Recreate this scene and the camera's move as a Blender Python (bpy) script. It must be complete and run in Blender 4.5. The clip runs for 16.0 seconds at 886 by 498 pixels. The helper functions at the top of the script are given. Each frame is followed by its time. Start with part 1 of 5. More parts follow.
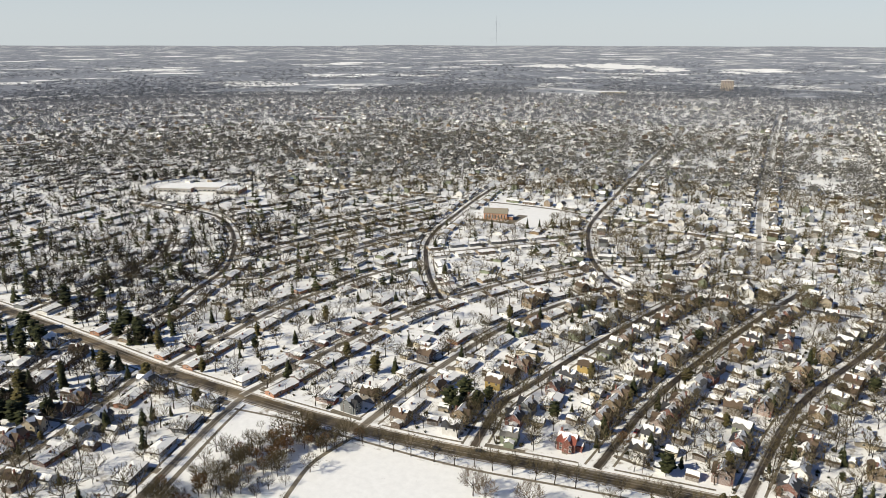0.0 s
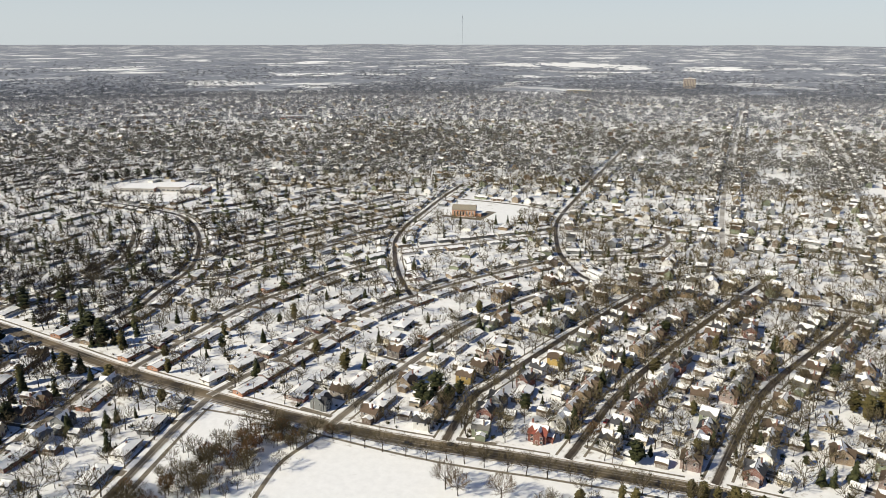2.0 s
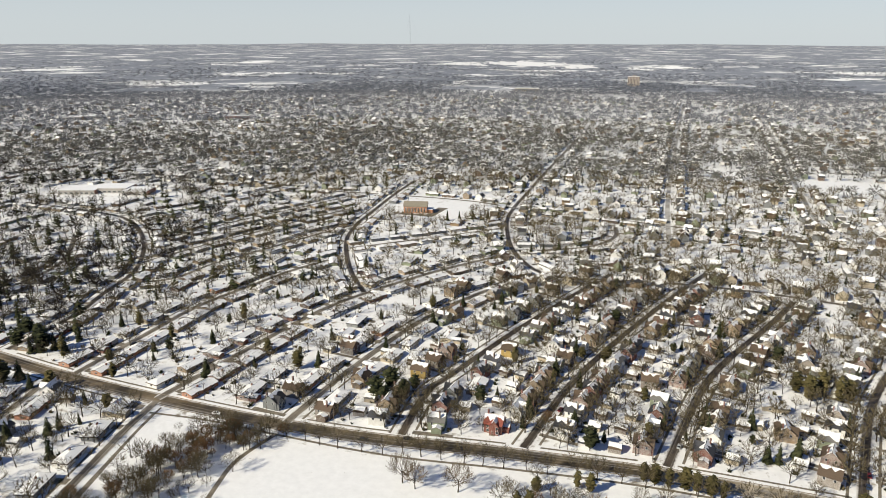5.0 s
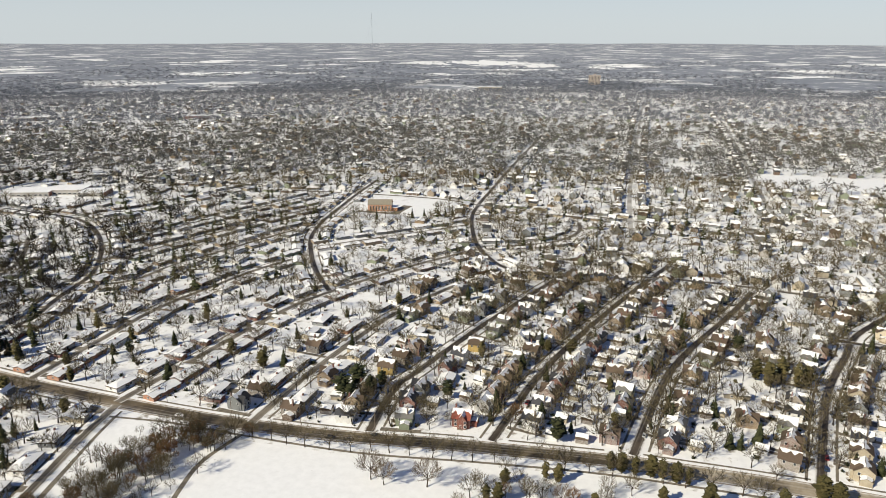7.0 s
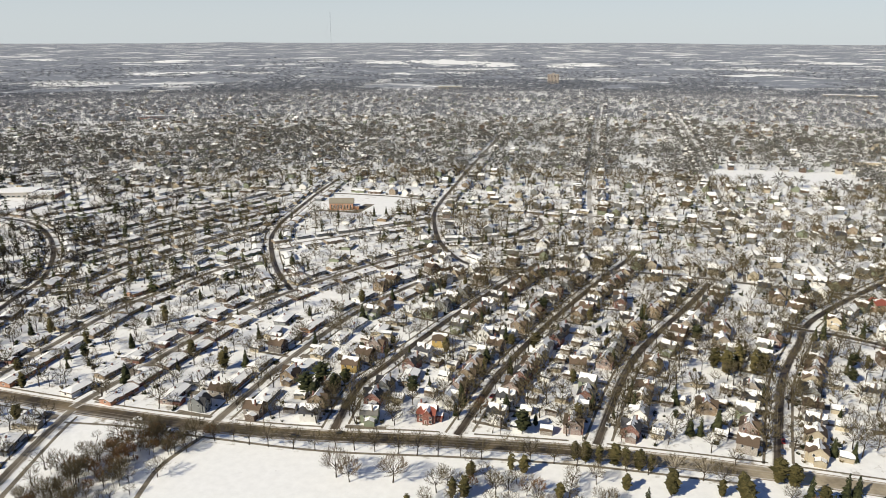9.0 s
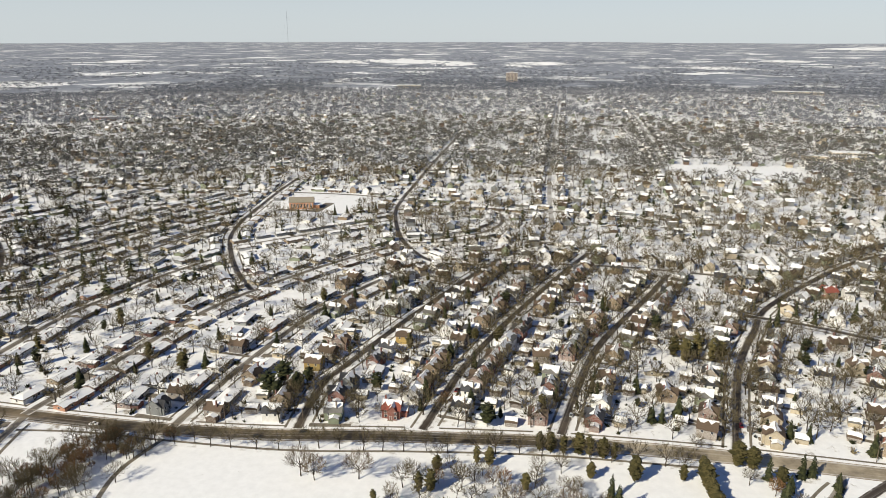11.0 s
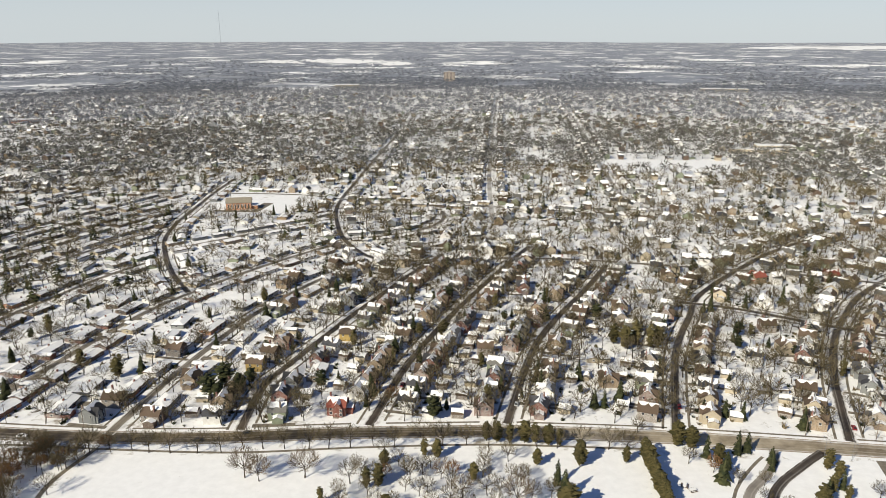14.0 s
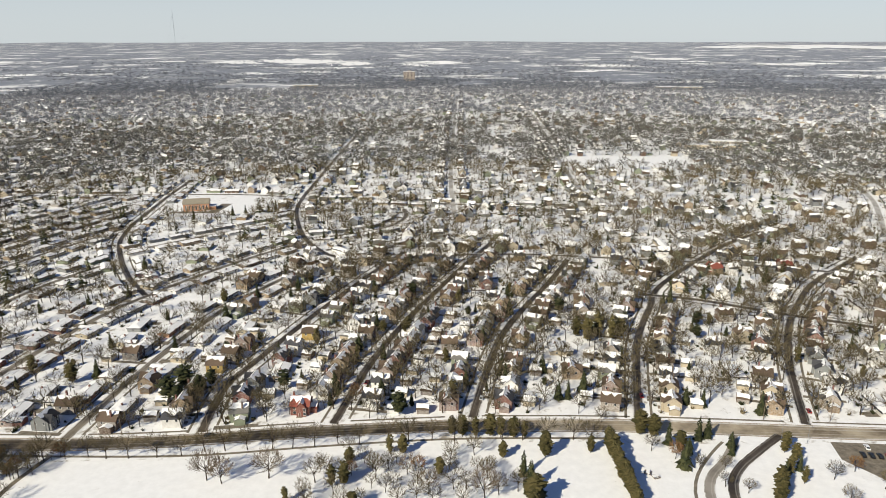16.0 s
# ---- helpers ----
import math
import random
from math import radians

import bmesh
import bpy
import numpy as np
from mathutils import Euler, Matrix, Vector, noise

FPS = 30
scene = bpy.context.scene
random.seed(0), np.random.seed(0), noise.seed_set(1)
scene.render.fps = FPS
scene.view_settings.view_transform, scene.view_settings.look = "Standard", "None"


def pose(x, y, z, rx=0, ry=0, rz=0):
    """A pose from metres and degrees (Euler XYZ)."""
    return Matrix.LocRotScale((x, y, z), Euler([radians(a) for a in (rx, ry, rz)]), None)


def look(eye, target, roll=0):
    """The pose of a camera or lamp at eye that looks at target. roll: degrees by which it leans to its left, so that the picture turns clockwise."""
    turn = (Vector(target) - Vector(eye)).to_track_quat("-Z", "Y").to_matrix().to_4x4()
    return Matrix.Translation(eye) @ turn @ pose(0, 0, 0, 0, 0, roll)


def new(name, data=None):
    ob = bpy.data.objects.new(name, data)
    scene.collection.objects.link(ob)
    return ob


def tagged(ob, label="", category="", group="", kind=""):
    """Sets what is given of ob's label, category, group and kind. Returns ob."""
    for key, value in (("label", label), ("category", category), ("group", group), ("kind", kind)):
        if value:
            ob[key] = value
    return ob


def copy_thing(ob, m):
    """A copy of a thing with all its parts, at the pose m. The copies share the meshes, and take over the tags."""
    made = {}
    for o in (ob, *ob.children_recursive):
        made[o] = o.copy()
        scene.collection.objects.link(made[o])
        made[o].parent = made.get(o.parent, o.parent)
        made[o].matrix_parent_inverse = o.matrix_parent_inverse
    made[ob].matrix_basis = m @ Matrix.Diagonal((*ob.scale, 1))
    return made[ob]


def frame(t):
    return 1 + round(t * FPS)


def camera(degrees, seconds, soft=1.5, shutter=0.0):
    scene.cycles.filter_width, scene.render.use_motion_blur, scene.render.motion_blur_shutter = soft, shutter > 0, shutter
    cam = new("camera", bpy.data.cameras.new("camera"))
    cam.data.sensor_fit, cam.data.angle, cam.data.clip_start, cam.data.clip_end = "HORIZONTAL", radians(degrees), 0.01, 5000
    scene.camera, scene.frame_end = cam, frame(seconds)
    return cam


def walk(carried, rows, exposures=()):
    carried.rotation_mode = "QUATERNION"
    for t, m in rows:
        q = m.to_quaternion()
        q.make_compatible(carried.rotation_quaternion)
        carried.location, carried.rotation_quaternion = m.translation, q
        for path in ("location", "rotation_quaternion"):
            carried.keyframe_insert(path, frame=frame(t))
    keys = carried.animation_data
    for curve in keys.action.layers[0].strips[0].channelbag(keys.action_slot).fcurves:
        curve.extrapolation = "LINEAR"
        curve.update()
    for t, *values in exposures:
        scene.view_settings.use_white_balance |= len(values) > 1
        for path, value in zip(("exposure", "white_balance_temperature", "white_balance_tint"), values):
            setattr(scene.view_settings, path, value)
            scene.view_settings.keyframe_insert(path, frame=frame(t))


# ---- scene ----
cam = camera(65.4, 16.0, soft=0.6)
PATH = [
    (0, (-1.38, 0.017, 201.567), (-2.215, 1.738, 200.984), 0.1),
    (0.5, (-1.503, -0.017, 201.055), (-2.318, 1.714, 200.472), 0.1),
    (1, (-1.557, -0.034, 200.096), (-2.352, 1.706, 199.513), 0.1),
    (1.5, (-1.535, 0.021, 199.279), (-2.308, 1.77, 198.696), 0.1),
    (2, (-1.443, 0.232, 198.354), (-2.196, 1.99, 197.77), 0.1),
    (2.5, (-1.379, 0.361, 197.699), (-2.112, 2.128, 197.115), 0.1),
    (3, (-1.356, 0.297, 197.043), (-2.067, 2.073, 196.459), 0.1),
    (3.5, (-1.371, 0.338, 196.348), (-2.06, 2.122, 195.763), 0.1),
    (4, (-1.508, 0.376, 195.694), (-2.176, 2.169, 195.109), 0.1),
    (6.5, (-1.155, 0.219, 192.745), (-1.709, 2.049, 192.16), 0.1),
    (7, (-1.291, 0.335, 191.926), (-1.82, 2.173, 191.341), 0.1),
    (7.5, (-1.128, 0.379, 191.188), (-1.632, 2.224, 190.604), 0.1),
    (8, (-1.038, 0.236, 190.583), (-1.516, 2.088, 189.999), 0.0),
    (8.5, (-0.974, 0.208, 189.915), (-1.426, 2.067, 189.33), 0.0),
    (9, (-1.002, 0.208, 189.276), (-1.427, 2.073, 188.691), 0.1),
    (11.5, (-0.809, 0.047, 185.884), (-1.099, 1.937, 185.298), 0.0),
    (12, (-0.71, 0.042, 185.306), (-0.972, 1.936, 184.72), -0.0),
    (12.5, (-0.753, 0.01, 184.592), (-0.987, 1.908, 184.007), -0.0),
    (13, (-0.84, -0.102, 183.982), (-1.047, 1.799, 183.397), -0.0),
    (13.5, (-0.744, -0.109, 183.351), (-0.924, 1.795, 182.766), -0.0),
    (14, (-0.698, -0.212, 182.835), (-0.85, 1.695, 182.25), -0.0),
    (14.5, (-0.663, -0.252, 182.169), (-0.787, 1.656, 181.583), -0.1),
    (15, (-0.412, -0.168, 181.375), (-0.509, 1.742, 180.789), -0.1),
    (15.5, (-0.436, 0.082, 180.594), (-0.506, 1.993, 180.008), -0.1),
    (16, (-0.337, 0.016, 179.955), (-0.382, 1.928, 179.371), -0.1),
]
walk(cam, [(t, look(eye, target, roll)) for t, eye, target, roll in PATH])

# ---- light ----
SUN_AZ, SUN_EL = radians(219), radians(34)      # compass bearing from +y, clockwise
to_sun = Vector((math.sin(SUN_AZ) * math.cos(SUN_EL), math.cos(SUN_AZ) * math.cos(SUN_EL), math.sin(SUN_EL)))
sun = new("sun", bpy.data.lights.new("sun", "SUN"))
sun.data.energy, sun.data.angle, sun.data.color = 5.0, radians(0.6), (1.0, 0.925, 0.745)
sun.matrix_world = look(to_sun * 300, (0, 0, 0))
world = bpy.data.worlds.new("winter_sky")
scene.world = world
world.use_nodes = True
wn, wl = world.node_tree.nodes, world.node_tree.links
sky = wn.new("ShaderNodeTexSky")
sky.sky_type, sky.sun_disc = "NISHITA", False
sky.sun_elevation, sky.sun_rotation = SUN_EL, SUN_AZ
sky.altitude, sky.air_density, sky.dust_density, sky.ozone_density = 200, 1.0, 0.3, 4.0
tint = wn.new("ShaderNodeMix")          # cold, clear winter air
tint.data_type, tint.blend_type = "RGBA", "MULTIPLY"
tint.inputs[0].default_value = 1.0
tint.inputs[7].default_value = (0.95, 1.0, 1.2, 1)
wl.new(sky.outputs["Color"], tint.inputs[6])
veil = wn.new("ShaderNodeMix")          # haze that thickens towards the horizon
veil.data_type = "RGBA"
veil.inputs[7].default_value = (9.4, 10.2, 10.5, 1)
wl.new(tint.outputs[2], veil.inputs[6])
aim, split = wn.new("ShaderNodeTexCoord"), wn.new("ShaderNodeSeparateXYZ")
wl.new(aim.outputs["Generated"], split.inputs[0])
thick = wn.new("ShaderNodeMapRange")
thick.interpolation_type = "SMOOTHSTEP"
for socket, value in (("From Min", 0.0), ("From Max", 0.32), ("To Min", 0.85), ("To Max", 0.0)):
    thick.inputs[socket].default_value = value
wl.new(split.outputs["Z"], thick.inputs["Value"])
wl.new(thick.outputs["Result"], veil.inputs[0])
wl.new(veil.outputs[2], wn["Background"].inputs["Color"])
wn["Background"].inputs["Strength"].default_value = 0.06
scene.view_settings.exposure = 0.2


# ---- materials ----
class Mat:
    """A small builder of node materials."""

    def __init__(self, name, rough=0.8, spec=0.3, metal=0.0):
        self.m = bpy.data.materials.new(name)
        self.m.use_nodes = True
        self.n, self.l = self.m.node_tree.nodes, self.m.node_tree.links
        self.b = self.n["Principled BSDF"]
        self.b.inputs["Roughness"].default_value = rough
        self.b.inputs["Specular IOR Level"].default_value = spec
        self.b.inputs["Metallic"].default_value = metal

    def node(self, kind, **values):
        nd = self.n.new(kind)
        for key, value in values.items():
            nd.inputs[key].default_value = value
        return nd

    def coords(self, space="world", scale=(1, 1, 1)):
        out = self.n.new("ShaderNodeNewGeometry").outputs["Position"] if space == "world" else self.n.new("ShaderNodeTexCoord").outputs[space]
        mp = self.node("ShaderNodeMapping", Scale=scale)
        self.l.new(out, mp.inputs["Vector"])
        return mp.outputs["Vector"]

    def noise(self, vec, scale, detail=4.0, rough=0.6):
        nd = self.node("ShaderNodeTexNoise", Scale=scale, Detail=detail, Roughness=rough)
        self.l.new(vec, nd.inputs["Vector"])
        return nd.outputs["Fac"]

    def ramp(self, fac, stops, hard=False):
        nd = self.n.new("ShaderNodeValToRGB")
        el = nd.color_ramp.elements
        while len(el) < len(stops):
            el.new(0.5)
        for e, (p, c) in zip(el, stops):
            e.position, e.color = p, (*c, 1) if len(c) == 3 else c
        if hard:
            nd.color_ramp.interpolation = "CONSTANT"
        self.l.new(fac, nd.inputs["Fac"])
        return nd.outputs["Color"]

    def mix(self, fac, a, b, how="MIX"):
        nd = self.n.new("ShaderNodeMix")
        nd.data_type, nd.blend_type = "RGBA", how
        for sock, v in ((nd.inputs[0], fac), (nd.inputs[6], a), (nd.inputs[7], b)):
            if isinstance(v, (int, float)):
                sock.default_value = v
            elif isinstance(v, tuple):
                sock.default_value = (*v, 1)
            else:
                self.l.new(v, sock)
        return nd.outputs[2]

    def math(self, how, a, b=0.0):
        nd = self.n.new("ShaderNodeMath")
        nd.operation = how
        for sock, v in zip(nd.inputs, (a, b)):
            if isinstance(v, (int, float)):
                sock.default_value = v
            else:
                self.l.new(v, sock)
        return nd.outputs[0]

    def color(self, sock):
        if isinstance(sock, tuple):
            self.b.inputs["Base Color"].default_value = (*sock, 1)
        else:
            self.l.new(sock, self.b.inputs["Base Color"])
        return self

    def bump(self, height, strength=0.4, dist=0.1):
        nd = self.node("ShaderNodeBump", Strength=strength, Distance=dist)
        self.l.new(height, nd.inputs["Height"])
        self.l.new(nd.outputs["Normal"], self.b.inputs["Normal"])
        return self


def k(c, f):
    return tuple(v * f for v in c)


SNOW, SOIL, STUBBLE = (0.85, 0.845, 0.83), (0.14, 0.11, 0.075), (0.30, 0.25, 0.17)


def snow_material(name, soil_from, soil_to):
    """Lying snow, with thin places where leaves, grass and soil come through."""
    a = Mat(name, 0.65, 0.25)
    v = a.coords()
    clean = a.ramp(a.noise(v, 0.25, 5), [(0.3, k(SNOW, 0.9)), (0.7, SNOW)])
    soil = a.ramp(a.noise(v, 1.3, 3), [(0.35, SOIL), (0.65, STUBBLE)])
    bare = a.ramp(a.noise(v, 0.13, 8, 0.68), [(soil_from, (0, 0, 0)), (soil_to, (1, 1, 1))])
    a.color(a.mix(bare, clean, soil)).bump(a.noise(v, 1.7, 4), 0.35, 0.15)
    return a.m


def ground_material():
    """Snow over lawns in the town; strip fields, stubble, pasture and woods in the country, blue-greyed for painted
    haze.
    """
    a = Mat("snowy_ground", 0.7, 0.2)
    v = a.coords()
    clean = a.ramp(a.noise(v, 0.2, 5), [(0.3, k(SNOW, 0.88)), (0.7, SNOW)])
    soil = a.ramp(a.noise(v, 1.1, 3), [(0.35, SOIL), (0.65, STUBBLE)])
    bare = a.ramp(a.noise(v, 0.11, 9, 0.7), [(0.55, (0, 0, 0)), (0.66, (0.85, 0.85, 0.85))])
    town = a.mix(bare, clean, soil)
    flat = a.coords(scale=(1, 1, 0))
    length = a.n.new("ShaderNodeVectorMath")
    length.operation = "LENGTH"
    a.l.new(flat, length.inputs[0])
    s = a.math("MAXIMUM", a.math("DIVIDE", a.math("SUBTRACT", length.outputs["Value"], 2500.0), 2400.0), 0.0)
    spread = a.math("POWER", 2.71828, a.math("MULTIPLY", a.math("MULTIPLY", s, s), 1.67))
    wide = a.n.new("ShaderNodeVectorMath")      # the country's own distances on the climbing land
    wide.operation = "SCALE"
    a.l.new(flat, wide.inputs[0])
    a.l.new(spread, wide.inputs["Scale"])
    land = wide.outputs[0]
    vor = a.node("ShaderNodeTexVoronoi", Scale=0.0042, Randomness=0.8)
    a.l.new(land, vor.inputs["Vector"])
    sep = a.n.new("ShaderNodeSeparateColor")
    a.l.new(vor.outputs["Color"], sep.inputs[0])
    # blue-grey of the dark plots and woods is distance haze put into the colour
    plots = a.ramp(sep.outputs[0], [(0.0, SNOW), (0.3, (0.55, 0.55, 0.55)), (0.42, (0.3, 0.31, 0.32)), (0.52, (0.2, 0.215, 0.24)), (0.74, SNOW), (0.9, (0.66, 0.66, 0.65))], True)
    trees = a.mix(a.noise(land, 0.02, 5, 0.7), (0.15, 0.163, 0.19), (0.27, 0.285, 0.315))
    woods = a.ramp(a.noise(land, 0.0016, 9, 0.7), [(0.43, (0, 0, 0)), (0.47, (1, 1, 1))])
    roofs = a.ramp(a.noise(land, 0.011, 4, 0.75), [(0.56, (0, 0, 0)), (0.64, (0.75, 0.75, 0.75))])
    fields = a.mix(woods, plots, a.mix(roofs, trees, SNOW))
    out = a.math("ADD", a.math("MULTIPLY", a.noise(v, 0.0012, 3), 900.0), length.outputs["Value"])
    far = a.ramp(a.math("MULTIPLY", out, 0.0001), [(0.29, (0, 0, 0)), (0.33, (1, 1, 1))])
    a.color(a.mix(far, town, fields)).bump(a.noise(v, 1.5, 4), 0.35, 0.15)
    return a.m


def road_material(name, dark, light, snowy, half):
    """Wet asphalt with wheel tracks swept dark and snow left at the edges and in the middle."""
    a = Mat(name, 0.55, 0.4)
    uv = a.coords("UV")
    sep = a.n.new("ShaderNodeSeparateXYZ")
    a.l.new(uv, sep.inputs[0])
    across = a.math("ABSOLUTE", sep.outputs["X"])
    v = a.coords(scale=(1, 1, 1))
    patch = a.noise(v, 0.05, 6, 0.65)
    base = a.mix(a.ramp(patch, [(0.38, (0, 0, 0)), (0.62, (1, 1, 1))]), dark, light)
    wob = a.math("ADD", across, a.math("MULTIPLY", a.math("SUBTRACT", a.noise(v, 0.35, 5), 0.5), 2.2))
    edge = a.ramp(a.math("DIVIDE", wob, half), [(0.70, (0, 0, 0)), (0.95, (1, 1, 1))])
    st = a.n.new("ShaderNodeTexNoise")
    st.inputs["Scale"].default_value, st.inputs["Detail"].default_value = 1.0, 5.0
    a.l.new(a.coords("UV", (1.1, 0.009, 1)), st.inputs["Vector"])
    streak = a.ramp(st.outputs["Fac"], [(0.52, (0, 0, 0)), (0.68, (snowy, snowy, snowy))])
    dirty = a.mix(a.noise(v, 0.8, 4), (0.34, 0.29, 0.22), (0.62, 0.6, 0.57))
    a.color(a.mix(edge, a.mix(streak, base, dirty), a.mix(0.55, dirty, SNOW)))
    a.bump(a.noise(v, 6, 3), 0.2, 0.03)
    return a.m


def wall_material(name, c, brick=False):
    a = Mat(name, 0.8, 0.25)
    v = a.coords("Object")
    if brick:
        bt = a.node("ShaderNodeTexBrick", Scale=1.0)
        bt.inputs["Brick Width"].default_value, bt.inputs["Row Height"].default_value = 0.3, 0.08
        bt.inputs["Mortar Size"].default_value = 0.01
        bt.inputs["Color1"].default_value, bt.inputs["Color2"].default_value = (*k(c, 0.8), 1), (*k(c, 1.2), 1)
        bt.inputs["Mortar"].default_value = (0.42, 0.4, 0.37, 1)
        a.l.new(a.coords("Object", (1, 1, 1)), bt.inputs["Vector"])
        base, h = bt.outputs["Color"], bt.outputs["Fac"]
    else:
        wv = a.node("ShaderNodeTexWave", Scale=2.6, Distortion=0.0)
        wv.bands_direction, wv.wave_profile = "Z", "SAW"
        a.l.new(v, wv.inputs["Vector"])
        base, h = a.ramp(wv.outputs["Fac"], [(0.0, k(c, 0.82)), (0.2, c)]), wv.outputs["Fac"]
    info = a.n.new("ShaderNodeObjectInfo")
    tone = a.ramp(info.outputs["Random"], [(0.0, (0.8, 0.8, 0.8)), (1.0, (1.12, 1.12, 1.12))])
    grime = a.ramp(a.noise(v, 0.6, 5), [(0.3, (0.82, 0.8, 0.78)), (0.6, (1, 1, 1))])
    a.color(a.mix(1.0, a.mix(1.0, base, tone, "MULTIPLY"), grime, "MULTIPLY")).bump(h, 0.3, 0.02)
    return a.m


def shingle_material(name, c):
    a = Mat(name, 0.85, 0.2)
    v = a.coords("Object")
    info = a.n.new("ShaderNodeObjectInfo")
    tone = a.ramp(info.outputs["Random"], [(0.0, (0.7, 0.7, 0.7)), (1.0, (1.3, 1.3, 1.3))])
    grain = a.ramp(a.noise(v, 5.0, 4, 0.7), [(0.3, k(c, 0.65)), (0.7, k(c, 1.3))])
    a.color(a.mix(1.0, grain, tone, "MULTIPLY")).bump(a.noise(v, 9, 3), 0.3, 0.03)
    return a.m


def plain_material(name, c, rough=0.7, metal=0.0, grain=3.0, low=0.75):
    a = Mat(name, rough, 0.35, metal)
    v = a.coords("Object")
    a.color(a.ramp(a.noise(v, grain, 5), [(0.3, k(c, low)), (0.7, c)]))
    return a.m


def plant_material(name, c1, c2, rand=True):
    """Bark or needles; every twig or clump takes a tone of its own."""
    a = Mat(name, 0.9, 0.1)
    geo = a.n.new("ShaderNodeNewGeometry")
    base = a.ramp(geo.outputs["Random Per Island"], [(0.0, c1), (1.0, c2)])
    info = a.n.new("ShaderNodeObjectInfo")
    tone = a.ramp(info.outputs["Random"], [(0.0, (0.75, 0.75, 0.75)), (1.0, (1.2, 1.15, 1.1))])
    a.color(a.mix(1.0, base, tone, "MULTIPLY"))
    return a.m


M_GROUND = ground_material()
M_FIELD = snow_material("park_snow", 0.66, 0.74)
M_MAIN = road_material("salted_avenue_asphalt", (0.16, 0.126, 0.08), (0.42, 0.355, 0.255), 0.6, 5.8)
M_MAIN_DARK = road_material("wet_avenue_asphalt", (0.035, 0.026, 0.015), (0.19, 0.145, 0.085), 0.6, 5.4)
M_STREET = road_material("wet_street_asphalt", (0.018, 0.014, 0.011), (0.085, 0.066, 0.046), 0.45, 2.75)
M_PALE = road_material("packed_snow_street", (0.07, 0.058, 0.043), (0.2, 0.172, 0.13), 0.6, 2.75)
M_SNOWY = road_material("snow_covered_street", (0.26, 0.24, 0.2), (0.55, 0.53, 0.49), 0.8, 3.2)
M_LANE = road_material("concrete_drive", (0.16, 0.14, 0.115), (0.30, 0.27, 0.23), 0.5, 2.6)
M_WALK = plain_material("trodden_pavement", (0.25, 0.215, 0.165), 0.8, 0, 0.4, 0.4)
M_KERB = plain_material("concrete_kerb", (0.3, 0.25, 0.19), 0.8, 0, 0.5, 0.6)
M_SNOW = snow_material("roof_snow", 0.72, 0.8)
M_WALL = {
    "red brick": wall_material("red_brick", (0.20, 0.075, 0.055), True),
    "brown brick": wall_material("brown_brick", (0.13, 0.088, 0.064), True),
    "orange brick": wall_material("orange_brick", (0.40, 0.185, 0.105), True),
    "tan brick": wall_material("tan_brick", (0.27, 0.195, 0.12), True),
    "white siding": wall_material("white_siding", (0.74, 0.73, 0.70)),
    "church brick": wall_material("church_brick", (0.46, 0.225, 0.125), True),
    "cream siding": wall_material("cream_siding", (0.46, 0.40, 0.30)),
    "grey siding": wall_material("grey_siding", (0.22, 0.23, 0.23)),
    "yellow siding": wall_material("yellow_siding", (0.46, 0.33, 0.12)),
    "sage siding": wall_material("sage_siding", (0.25, 0.28, 0.2)),
    "blue siding": wall_material("blue_siding", (0.22, 0.30, 0.38)),
    "buff panels": wall_material("buff_panels", (0.36, 0.31, 0.27)),
}
M_ROOF = {
    "charcoal": shingle_material("charcoal_shingle", (0.055, 0.055, 0.06)),
    "brown": shingle_material("brown_shingle", (0.10, 0.072, 0.052)),
    "grey": shingle_material("grey_shingle", (0.13, 0.125, 0.115)),
    "tan": shingle_material("tan_shingle", (0.30, 0.265, 0.205)),
    "red": shingle_material("red_shingle", (0.20, 0.062, 0.045)),
}
M_GLASS = Mat("window_glass", 0.08, 0.6).color((0.025, 0.03, 0.035)).m
M_TRIM = plain_material("white_trim", (0.74, 0.73, 0.7))
M_DOOR = plain_material("dark_door", (0.14, 0.07, 0.05))
M_GARAGE = plain_material("garage_door_paint", (0.62, 0.59, 0.53))
M_BARK = plant_material("grey_bark", (0.035, 0.028, 0.021), (0.07, 0.056, 0.042))
M_TWIG = plant_material("bare_twigs", (0.066, 0.055, 0.033), (0.172, 0.145, 0.089))
M_TWIG_BROWN = plant_material("dry_brown_leaves", (0.16, 0.09, 0.045), (0.27, 0.165, 0.085))
# dark western twigs: deep bark tone, plus backlit shade put into the colour
M_TWIG_DARK = plant_material("dark_bare_twigs", (0.028, 0.024, 0.02), (0.075, 0.064, 0.05))
# middle-distance twigs, greyed and lightened to paint in thinner haze
M_TWIG_LIGHT_HAZE = plant_material("grey_bare_crowns", (0.085, 0.083, 0.074), (0.19, 0.184, 0.165))
# far twigs: distance haze painted in as a paler, bluer colour
M_TWIG_HAZE = plant_material("distant_bare_crowns", (0.1, 0.11, 0.13), (0.185, 0.197, 0.222))
M_NEEDLE = plant_material("spruce_needles", (0.02, 0.026, 0.014), (0.06, 0.064, 0.03))
M_OLIVE = plant_material("winter_burnt_needles", (0.055, 0.052, 0.022), (0.13, 0.11, 0.048))
M_STEEL = plain_material("galvanised_steel", (0.35, 0.36, 0.37), 0.4, 0.8)
M_WOODPOLE = plain_material("weathered_pole_wood", (0.17, 0.13, 0.1))
M_RUBBER = plain_material("tyre_rubber", (0.02, 0.02, 0.02))


